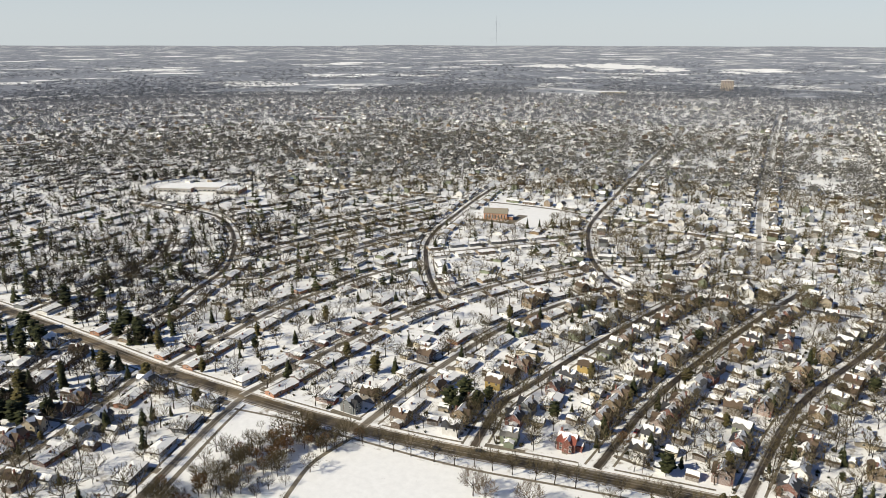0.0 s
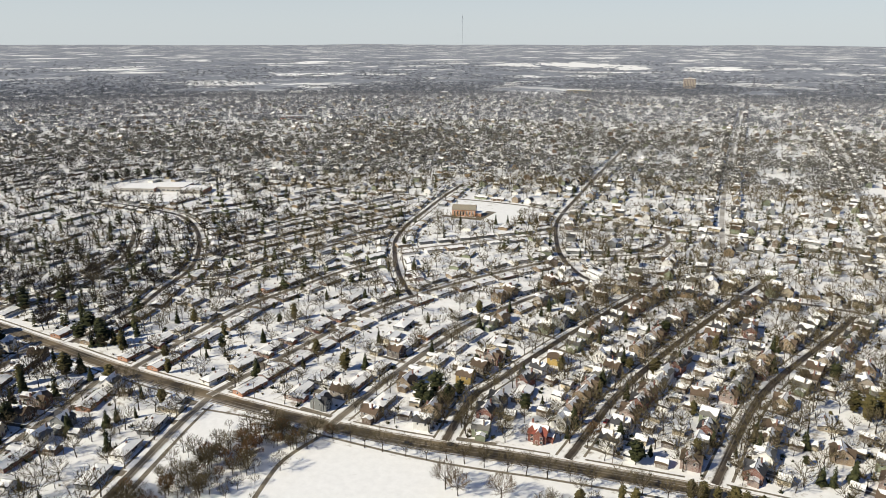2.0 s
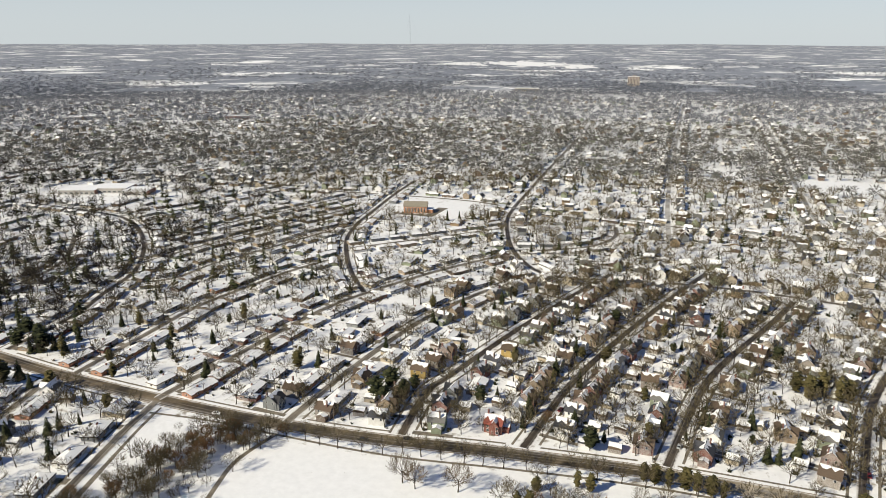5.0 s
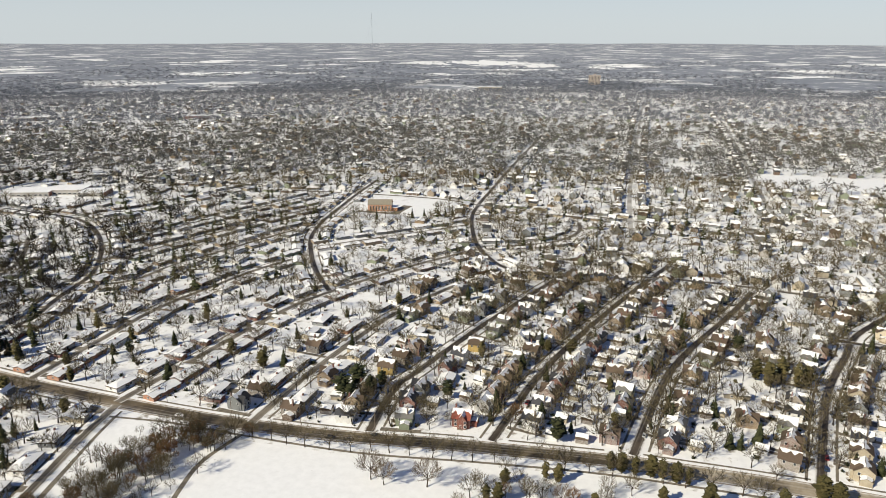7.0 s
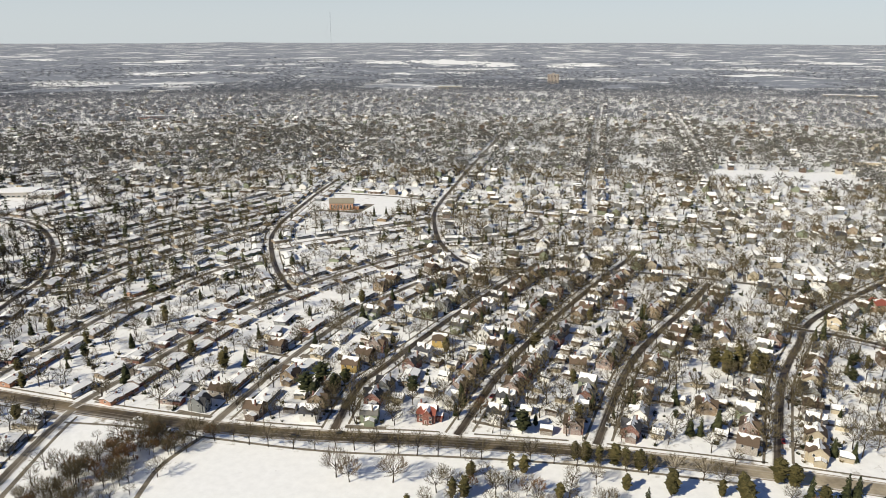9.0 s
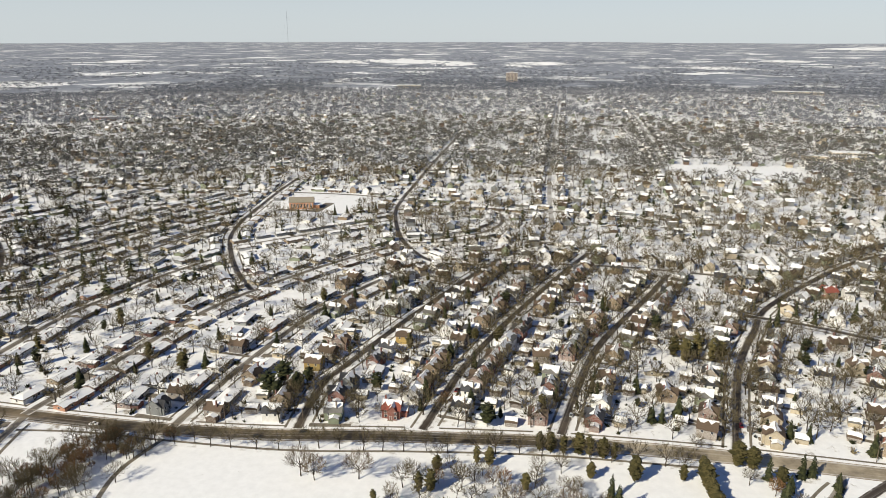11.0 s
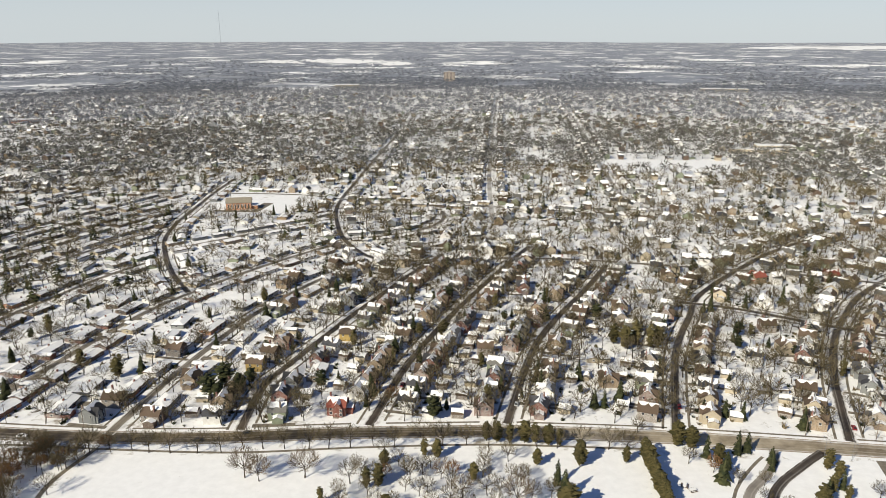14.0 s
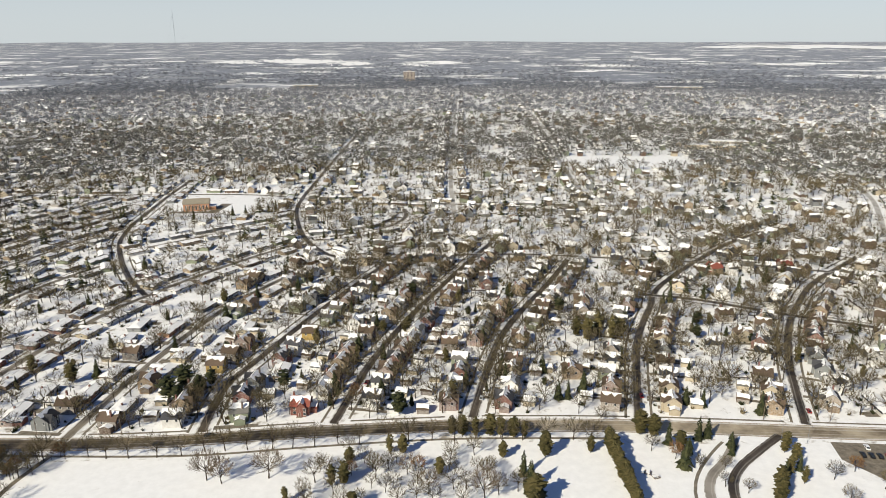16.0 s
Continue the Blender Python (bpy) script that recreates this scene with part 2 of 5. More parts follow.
# ---- mesh helpers ----
class Build:
    """Collects vertices and faces, with a material slot for each face."""

    def __init__(self):
        self.v, self.f, self.s = [], [], []

    def add(self, verts, faces, slot=0):
        o = len(self.v)
        self.v += [tuple(p) for p in verts]
        self.f += [tuple(i + o for i in q) for q in faces]
        self.s += [slot] * len(faces)
        return self

    def box(self, x0, x1, y0, y1, z0, z1, slot=0):
        return self.add([(x0, y0, z0), (x1, y0, z0), (x1, y1, z0), (x0, y1, z0), (x0, y0, z1), (x1, y0, z1), (x1, y1, z1), (x0, y1, z1)],
                        [(0, 3, 2, 1), (4, 5, 6, 7), (0, 1, 5, 4), (1, 2, 6, 5), (2, 3, 7, 6), (3, 0, 4, 7)], slot)

    def prism(self, a, b, ra, rb, n=6, slot=0, cap=True):
        """A tapered round bar from a to b."""
        a, b = Vector(a), Vector(b)
        q = (b - a).to_track_quat("Z", "Y")
        ring = [Vector((math.cos(2 * math.pi * i / n), math.sin(2 * math.pi * i / n), 0)) for i in range(n)]
        vs = [a + q @ (r * ra) for r in ring] + [b + q @ (r * rb) for r in ring]
        fs = [(i, (i + 1) % n, n + (i + 1) % n, n + i) for i in range(n)]
        if cap:
            fs += [tuple(range(n, 2 * n)), tuple(range(n - 1, -1, -1))]
        return self.add(vs, fs, slot)

    def mesh(self, name, mats, smooth=False):
        me = bpy.data.meshes.new(name)
        me.from_pydata(self.v, [], self.f)
        for m in mats if isinstance(mats, (list, tuple)) else [mats]:
            me.materials.append(m)
        if any(self.s):
            me.polygons.foreach_set("material_index", self.s)
        if smooth:
            me.polygons.foreach_set("use_smooth", [True] * len(self.f))
        me.update()
        return me


def part(name, build, mats, parent, label="", smooth=False):
    ob = new(name, build.mesh(name, mats, smooth))
    ob.parent = parent
    if label:
        tagged(ob, label)
    return ob


def thing(name, label, category, group="", kind=""):
    return tagged(new(name), label, category, group, kind)


def fast_mesh(name, verts, tris, slots, mats):
    """One mesh from numpy arrays of triangles."""
    me = bpy.data.meshes.new(name)
    me.vertices.add(len(verts))
    me.vertices.foreach_set("co", np.asarray(verts, np.float32).ravel())
    me.loops.add(len(tris) * 3)
    me.loops.foreach_set("vertex_index", np.asarray(tris, np.int32).ravel())
    me.polygons.add(len(tris))
    me.polygons.foreach_set("loop_start", np.arange(0, len(tris) * 3, 3, dtype=np.int32))
    for m in mats:
        me.materials.append(m)
    me.polygons.foreach_set("material_index", np.asarray(slots, np.int32))
    me.update(calc_edges=True)
    return me


# ---- lie of the land ----
def height(x, y):
    """The town lies flat; the country beyond it rolls and climbs to the skyline."""
    d = math.hypot(x, y)
    if d < 2300:
        return 0.0
    s = (d - 2500) / 2400
    z = 190 * (1 - math.exp(-1.67 * s * s)) if s > 0 else 0.0
    roll = noise.noise(Vector((x / 700, y / 700, 0.3))) * 9 + noise.noise(Vector((x / 260, y / 260, 4.3))) * 3
    return z + roll * min(1, (d - 2300) / 900)


def distant(x, y):
    """Where a point of the open country lies on the climbing land, and its scale there."""
    D, lo, hi = math.hypot(x, y), 2300.0, 4900.0
    for _ in range(40):
        d = (lo + hi) / 2
        s = max(0, (d - 2500) / 2400)
        lo, hi = (d, hi) if d * math.exp(1.67 * s * s) < D else (lo, d)
    f = d / D
    return x * f, y * f, height(x * f, y * f), f


g = Build()
RINGS = [0, 60, 120, 180, 260, 400, 700, 1100, 1600, 2100] + [2300 + 55 * i for i in range(49)]
SECT = 192
for r in RINGS:
    for i in range(SECT):
        a = 2 * math.pi * i / SECT
        x, y = r * math.sin(a), r * math.cos(a)
        g.v.append((x, y, height(x, y)))
for j in range(len(RINGS) - 1):
    for i in range(SECT):
        n = (i + 1) % SECT
        g.f.append((j * SECT + i, j * SECT + n, (j + 1) * SECT + n, (j + 1) * SECT + i) if j else (j * SECT, (j + 1) * SECT + n, (j + 1) * SECT + i))
        g.s.append(0)
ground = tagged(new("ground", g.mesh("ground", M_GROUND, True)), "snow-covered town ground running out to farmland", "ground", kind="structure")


# ---- streets ----
def curve(points, step=6.0):
    """A smooth line through the bends of a street, in even steps."""
    p = [Vector((*q, 0)) for q in points]
    p = [p[0] * 2 - p[1]] + p + [p[-1] * 2 - p[-2]]
    out = []
    for a, b, c, d in zip(p, p[1:], p[2:], p[3:]):
        n = max(1, round((c - b).length / step))
        for i in range(n):
            t = i / n
            out.append(0.5 * (2 * b + (c - a) * t + (2 * a - 5 * b + 4 * c - d) * t * t + (3 * b - a - 3 * c + d) * t ** 3))
    return out + [p[-2]]


def strip(build, line, left, right, z, uv=None, z2=None):
    """A band along a line between two offsets."""
    o = len(build.v)
    run = 0.0
    for i, p in enumerate(line):
        d = (line[min(i + 1, len(line) - 1)] - line[max(i - 1, 0)]).normalized()
        side = Vector((d.y, -d.x, 0))
        if i:
            run += (p - line[i - 1]).length
        for off, zz in ((left, z), (right, z if z2 is None else z2)):
            q = p + side * off
            build.v.append((q.x, q.y, zz + height(q.x, q.y)))
            if uv is not None:
                uv.append((off, run))
    for i in range(len(line) - 1):
        a = o + 2 * i
        build.f.append((a, a + 1, a + 3, a + 2))
        build.s.append(0)


STREETS = {}
level = [0.03]


def street(name, points, half, label, mat, kerb=True, houses=None, walks=True):
    line = curve(points)
    STREETS[name] = (line, half, houses)
    b, uv = Build(), []
    level[0] += 0.004
    strip(b, line, -half, half, level[0], uv)
    me = b.mesh(name, mat)
    lay = me.uv_layers.new(name="run")
    idx = np.zeros(len(me.loops), np.int32)
    me.loops.foreach_get("vertex_index", idx)
    lay.data.foreach_set("uv", np.asarray(uv, np.float32)[idx].ravel())
    ob = tagged(new("road", me), label, "road", kind="structure")
    return ob


MAIN = [(-760, 318), (-529, 300), (-420, 289), (-328, 279), (-225, 275), (-147, 278), (-75, 288), (0, 296), (85, 297), (203, 292), (420, 284), (700, 280)]
street("avenue_west", MAIN[:8], 4.9, "dark salted avenue with tan wheel tracks", M_MAIN_DARK)
street("avenue_east", MAIN[7:], 5.4, "wide pale salted avenue with dark wheel tracks", M_MAIN)
DARK, PALE = "dark wet residential street with snow at its edges", "grey street partly covered by packed snow"
R, T = "ranch", "tall"
PLAN = [
    ("west_loop", [(-404, 296), (-410, 356), (-425, 400), (-439, 446), (-467, 489), (-500, 528), (-545, 569), (-593, 598), (-649, 608), (-760, 618)], R),
    ("a", [(-503, 302), (-509, 347), (-508, 400), (-525, 455), (-580, 520)], R),
    ("b", [(-335, 284), (-336, 347), (-336, 400), (-325, 450), (-312, 500), (-288, 553)], R),
    ("c", [(-267, 276), (-258, 338), (-245, 419), (-228, 468), (-190, 542), (-141, 615)], R),
    ("d", [(-425, 425), (-397, 445), (-390, 485), (-374, 535), (-352, 600), (-330, 655)], R),
    ("dd", [(-503, 521), (-475, 575), (-458, 629), (-427, 704), (-395, 790)], R),
    ("ddd", [(-600, 600), (-560, 660), (-530, 730), (-505, 800)], R),
    ("dx", [(-452, 470), (-436, 530), (-412, 600), (-388, 670), (-362, 730)], R),
    ("e", [(-185, 278), (-180, 345), (-165, 434), (-136, 510), (-100, 556)], "mix"),
    ("f", [(-123, 287), (-126, 332), (-119, 360), (-97, 438), (-70, 520), (-48, 580)], T),
    ("g", [(-61, 296), (-49, 371), (-26, 453), (5, 544), (30, 610)], T),
    ("h", [(7, 303), (20, 373), (35, 424), (72, 509), (92, 560)], T),
    ("i", [(89, 303), (100, 353), (112, 399), (133, 451), (158, 504), (248, 612), (330, 680)], T),
    ("j", [(169, 300), (180, 335), (192, 369), (214, 418), (238, 458), (273, 506), (340, 570)], T),
    ("k", [(248, 298), (258, 340), (276, 392), (302, 440), (345, 495), (420, 560)], T),
    ("l", [(330, 298), (345, 350), (370, 400), (410, 450), (470, 510)], T),
    ("cross", [(133, 478), (170, 468), (222, 441), (276, 417), (370, 372)], None),
    ("long_cross", [(-80, 556), (-20, 570), (60, 574), (150, 562), (250, 546), (330, 520)], T),
    ("mid", [(-296, 573), (-251, 618), (-211, 656), (-170, 700)], R),
    ("cul", [(-140, 622), (-105, 636), (-73, 662), (-57, 700), (-60, 740)], R),
    ("church_arc", [(-230, 469), (-260, 508), (-289, 556), (-314, 607), (-329, 662), (-336, 714), (-348, 808), (-356, 900)], R),
    ("east_arc", [(-80, 556), (-103, 562), (-124, 584), (-150, 634), (-176, 723), (-184, 789), (-187, 870)], "mix"),
    ("arc_north", [(-187, 870), (-192, 1007), (-197, 1221), (-202, 1442)], "mix"),
    ("church_cross", [(-760, 800), (-600, 806), (-457, 800), (-348, 808), (-236, 806), (-151, 778), (-60, 772), (60, 752), (150, 742), (300, 735)], "mix"),
    ("long_north", [(-4, 700), (-10, 850), (-12, 1031), (-11, 1581), (-8, 2300)], T),
    ("avenue", [(200, 700), (154, 814), (152, 982), (170, 1428), (180, 1913), (180, 2300)], T),
    ("far_east", [(402, 634), (483, 804), (516, 944), (520, 1033), (530, 1300)], "mix"),
    ("park_edge", [(-265, 273), (-260, 246), (-253, 218), (-244, 182), (-232, 130)], R),
    ("south_b", [(-345, 276), (-335, 243), (-325, 199), (-318, 150)], "mix"),
    ("south_c", [(-424, 285), (-413, 255), (-402, 218), (-394, 160)], "mix"),
    ("south_d", [(-505, 296), (-490, 250), (-478, 210)], "mix"),
]
WET = ("west_loop", "cross", "church_arc", "east_arc", "f", "g", "h", "i", "j", "k")
for name, pts, kind in PLAN:
    wide = 3.3 if "arc" in name or name == "west_loop" else 2.7 if pts[0][1] > 690 else 2.9
    white = name in ("long_north", "avenue", "far_east")
    street(name, pts, wide, DARK if name in WET else "snow-covered street with faint wheel tracks" if white else PALE, M_STREET if name in WET else M_SNOWY if white else M_PALE, houses=kind)
for pts, half in (([(130, 290), (127, 281), (118, 268), (108, 256), (103, 240), (103, 215)], 2.2), ([(152, 290), (145, 284), (135, 275), (122, 262), (114, 246), (111, 215)], 2.2)):
    street("drive", pts, half, "curving park drive with wet asphalt between snow banks", M_LANE if pts[0][0] < 140 else M_STREET)
    STREETS["drive%d" % len(STREETS)] = STREETS.pop("drive")


# what lies near a place: streets and things already set
class Near:
    def __init__(self, cell=20.0):
        self.c, self.cell = {}, cell

    def put(self, x, y, r):
        self.c.setdefault((int(x // self.cell), int(y // self.cell)), []).append((x, y, r))

    def free(self, x, y, r):
        i, j = int(x // self.cell), int(y // self.cell)
        for a in (i - 1, i, i + 1):
            for b in (j - 1, j, j + 1):
                for u, w, s in self.c.get((a, b), ()):
                    if (u - x) ** 2 + (w - y) ** 2 < (r + s) ** 2:
                        return False
        return True


ways, homes, stems = Near(), Near(), Near(10.0)
for line, half, _ in STREETS.values():
    for p in line:
        ways.put(p.x, p.y, half + (4.5 if half > 4.5 else 0))

# open ground: x0, x1, y0, y1
OPEN = [(-330, -222, 706, 803), (-790, -650, 640, 735), (165, 350, 1000, 1100), (40, 90, 1075, 1150), (168, 260, 240, 291)]


def open_ground(x, y):
    return any(a < x < b and c < y < d for a, b, c, d in OPEN)


def main_y(x):
    pts = MAIN
    for (a, c), (b, d) in zip(pts, pts[1:]):
        if a <= x <= b:
            return c + (d - c) * (x - a) / (b - a)
    return 300.0


def in_park(x, y):
    """South of the avenue and east of the street along the park."""
    return y < main_y(x) - 6 and x > -262 + (274 - y) * 0.2


# ---- pavements, kerbs, park paths ----
pave = Build()
for name, (line, half, kind) in STREETS.items():
    if line[0].y < 480 and not name.startswith("drive"):
        for s in (-1, 1):
            seg = []
            for p, q in zip(line, line[1:]):
                d = (q - p).normalized()
                o = p + Vector((d.y, -d.x, 0)) * s * (half + 3.4)
                clear = all((o - r).length > h2 + 1.2 for n2, (l2, h2, _) in STREETS.items() if n2 != name for r in l2 if abs(r.x - o.x) < 12 and abs(r.y - o.y) < 12)
                if clear and not (name.startswith("avenue_") and s > 0 and o.x > -262):
                    seg.append(p)
                else:
                    if len(seg) > 2:
                        strip(pave, seg, s * (half + 2.7), s * (half + 4.0), 0.05)
                    seg = []
            if len(seg) > 2:
                strip(pave, seg, s * (half + 2.7), s * (half + 4.0), 0.05)
strip(pave, curve([(-262, 262), (-225, 266), (-180, 266), (-120, 268), (-60, 277), (0, 284), (70, 286)]), -0.8, 0.8, 0.05)
strip(pave, curve([(-184, 266), (-189, 241), (-186, 220), (-178, 190)]), -1.2, 1.2, 0.054)
strip(pave, curve([(-257, 262), (-252, 240), (-244, 212), (-236, 184)]), -0.9, 0.9, 0.056)
strip(pave, curve([(123, 284), (115, 275), (103, 258), (97, 240), (97, 215)]), -0.7, 0.7, 0.056)
tagged(new("pavement", pave.mesh("pavement", M_WALK)), "trodden grey pavements and park paths cleared of snow", "pavement", kind="structure")
kerb = Build()
for s in (-1, 1):
    for name, e in (("avenue_west", 4.85), ("avenue_east", 5.35)):
        line = STREETS[name][0]
        strip(kerb, line, s * e, s * (e + 0.1), 0.04, z2=0.17)
        strip(kerb, line, s * (e + 0.1), s * (e + 0.4), 0.17)
        strip(kerb, line, s * (e + 0.4), s * (e + 0.6), 0.17, z2=0.02)
tagged(new("kerb", kerb.mesh("kerb", M_KERB)), "concrete kerbs along the avenue", "kerb", kind="structure")

field = Build()
line = curve([(-255, 258), (-180, 262), (-120, 265), (-60, 274), (0, 281), (95, 282), (166, 281)], 8)
strip(field, line, 0.0, 75.0, 0.016)
tagged(new("snow_field", field.mesh("snow_field", M_FIELD)), "untrodden white snow over the park lawn", "snow", kind="structure")
lots = Build()
for x0, x1, y0, y1 in ((-268, -200, 728, 800), (168, 348, 1003, 1098), (42, 88, 1078, 1148), (-800, -640, 628, 660)):
    lots.add([(x0, y0, 0.02), (x1, y0, 0.02), (x1, y1, 0.02), (x0, y1, 0.02)], [(0, 1, 2, 3)])
tagged(new("playing_field", lots.mesh("playing_field", M_FIELD)), "smooth snow over open playing fields", "snow", kind="structure")
carpark = Build().add([(171, 271, 0.03), (182, 256, 0.03), (228, 258, 0.03), (240, 281, 0.03), (173, 285, 0.03)], [(0, 1, 2, 3, 4)])
carpark.add([(-312, 716, 0.03), (-262, 716, 0.03), (-258, 762, 0.03), (-270, 762, 0.03), (-272, 724, 0.03), (-312, 724, 0.03)], [(0, 1, 4, 5), (1, 2, 3, 4)])
tagged(new("parking_lot", carpark.mesh("parking_lot", M_WALK)), "cleared asphalt parking lot with grey salt stains", "parking lot", kind="structure")


# ---- houses ----
def gable_wall(b, cx, cy, w, d, h, rise, axis, slot=0, z0=0.0):
    """A storey block with its two gables."""
    x0, x1, y0, y1 = cx - w / 2, cx + w / 2, cy - d / 2, cy + d / 2
    v = [(x0, y0, z0), (x1, y0, z0), (x1, y1, z0), (x0, y1, z0), (x0, y0, h), (x1, y0, h), (x1, y1, h), (x0, y1, h)]
    if axis == "x":
        v += [(x0, cy, h + rise), (x1, cy, h + rise)]
        f = [(0, 1, 5, 4), (2, 3, 7, 6), (1, 2, 6, 9, 5), (3, 0, 4, 8, 7)]
    else:
        v += [(cx, y0, h + rise), (cx, y1, h + rise)]
        f = [(1, 2, 6, 5), (3, 0, 4, 7), (0, 1, 5, 8, 4), (2, 3, 7, 9, 6)]
    b.add(v, f, slot)


def turned(points, cx, cy, axis):
    return [(cx + u, cy + w, z) if axis == "x" else (cx - w, cy + u, z) for u, w, z in points]


def gable_roof(b, cx, cy, w, d, h, rise, axis, ov=0.45, th=0.18, slot=0):
    run, half = (w, d / 2) if axis == "x" else (d, w / 2)
    e, L = half + ov, run / 2 + ov
    ze, zr = h - ov * rise / half + 0.03, h + rise + 0.03
    pr = [(-e, ze), (0, zr), (e, ze), (e, ze + th), (0, zr + th), (-e, ze + th)]
    pts = [(-L, w_, z) for w_, z in pr] + [(L, w_, z) for w_, z in pr]
    f = [(i, (i + 1) % 6, 6 + (i + 1) % 6, 6 + i) for i in range(6)] + [(0, 5, 4, 1), (1, 4, 3, 2), (6, 7, 10, 11), (7, 8, 9, 10)]
    b.add(turned(pts, cx, cy, axis), f, slot)


def roof_snow(b, rnd, cx, cy, w, d, h, rise, axis, lo, hi, sides=(-1, 1), ov=0.45, th=0.18, slot=0):
    """Snow lying on the slopes in lobes, melted back by a ragged edge."""
    run, half = (w, d / 2) if axis == "x" else (d, w / 2)
    e, L = half + ov, run / 2 + ov - 0.08
    ze, zr = h - ov * rise / half + 0.03 + th, h + rise + 0.03 + th
    n = max(4, int(L * 2 / 1.5))
    for s in sides:
        cut = [min(0.98, max(0.0, lo + (hi - lo) * rnd.random())) for _ in range(n + 1)]
        top = [rnd.random() * 0.06 for _ in range(n + 1)]
        pts = []
        for i in range(n + 1):
            u = -L + 2 * L * i / n
            for q in (top[i], cut[i]):
                pts += [(u, s * e * q, zr + (ze - zr) * q - 0.02), (u, s * e * q, zr + (ze - zr) * q + 0.13)]
        f = []
        for i in range(n):
            a, c = 4 * i, 4 * i + 4
            f += [(a + 1, c + 1, c + 3, a + 3), (a + 3, c + 3, c + 2, a + 2), (a, c, c + 1, a + 1)]
        f += [(0, 1, 3, 2), (4 * n, 4 * n + 2, 4 * n + 3, 4 * n + 1)]
        b.add(turned(pts, cx, cy, axis), f, slot)


def hip_roof(b, cx, cy, w, d, h, rise, ov=0.5, th=0.2, slot=0, inset=0.0, lift=0.0):
    x, y = w / 2 + ov - inset, d / 2 + ov - inset
    r = max(0.3, w / 2 - d / 2)
    z = h + lift
    b.add([(cx - x, cy - y, z), (cx + x, cy - y, z), (cx + x, cy + y, z), (cx - x, cy + y, z), (cx - x, cy - y, z + th), (cx + x, cy - y, z + th), (cx + x, cy + y, z + th), (cx - x, cy + y, z + th), (cx - r, cy, z + th + rise), (cx + r, cy, z + th + rise)],
          [(0, 3, 2, 1), (0, 1, 5, 4), (1, 2, 6, 5), (2, 3, 7, 6), (3, 0, 4, 7), (4, 5, 9, 8), (5, 6, 9), (6, 7, 8, 9), (7, 4, 8)], slot)


def opening(name, parent, x, y, z, w, h, face, label="", mats=None, frame_w=0.1):
    """A window or door in the wall that faces -y, +y, -x or +x; the frame stands proud and the pane lies back in it."""
    fw = frame_w
    a, c = w / 2 + fw, w / 2
    v = [(-a, 0.03, -fw), (a, 0.03, -fw), (a, 0.03, h + fw), (-a, 0.03, h + fw), (-a, -0.07, -fw), (a, -0.07, -fw), (a, -0.07, h + fw), (-a, -0.07, h + fw),
         (-c, -0.07, 0), (c, -0.07, 0), (c, -0.07, h), (-c, -0.07, h), (-c, -0.02, 0), (c, -0.02, 0), (c, -0.02, h), (-c, -0.02, h)]
    b = Build()
    for o, p in ((0, 4), (4, 8), (8, 12)):
        b.f += [(o + i, o + (i + 1) % 4, p + (i + 1) % 4, p + i) for i in range(4)]
    b.v, b.s = v, [0] * 12 + [1]
    b.f.append((12, 13, 14, 15))
    ob = part(name, b, mats or [M_TRIM, M_GLASS], parent, label)
    ob.matrix_local = pose(x, y, z, rz={"-y": 0, "+x": 90, "+y": 180, "-x": 270}[face])
    return ob


def chimney(parent, x, y, z0, z1, mat):
    b = Build().box(x - 0.45, x + 0.45, y - 0.35, y + 0.35, z0, z1).box(x - 0.52, x + 0.52, y - 0.42, y + 0.42, z1, z1 + 0.15)
    b.box(x - 0.15, x + 0.15, y - 0.15, y + 0.15, z1 + 0.15, z1 + 0.4)
    return part("chimney", b, mat, parent, "brick chimney stack")


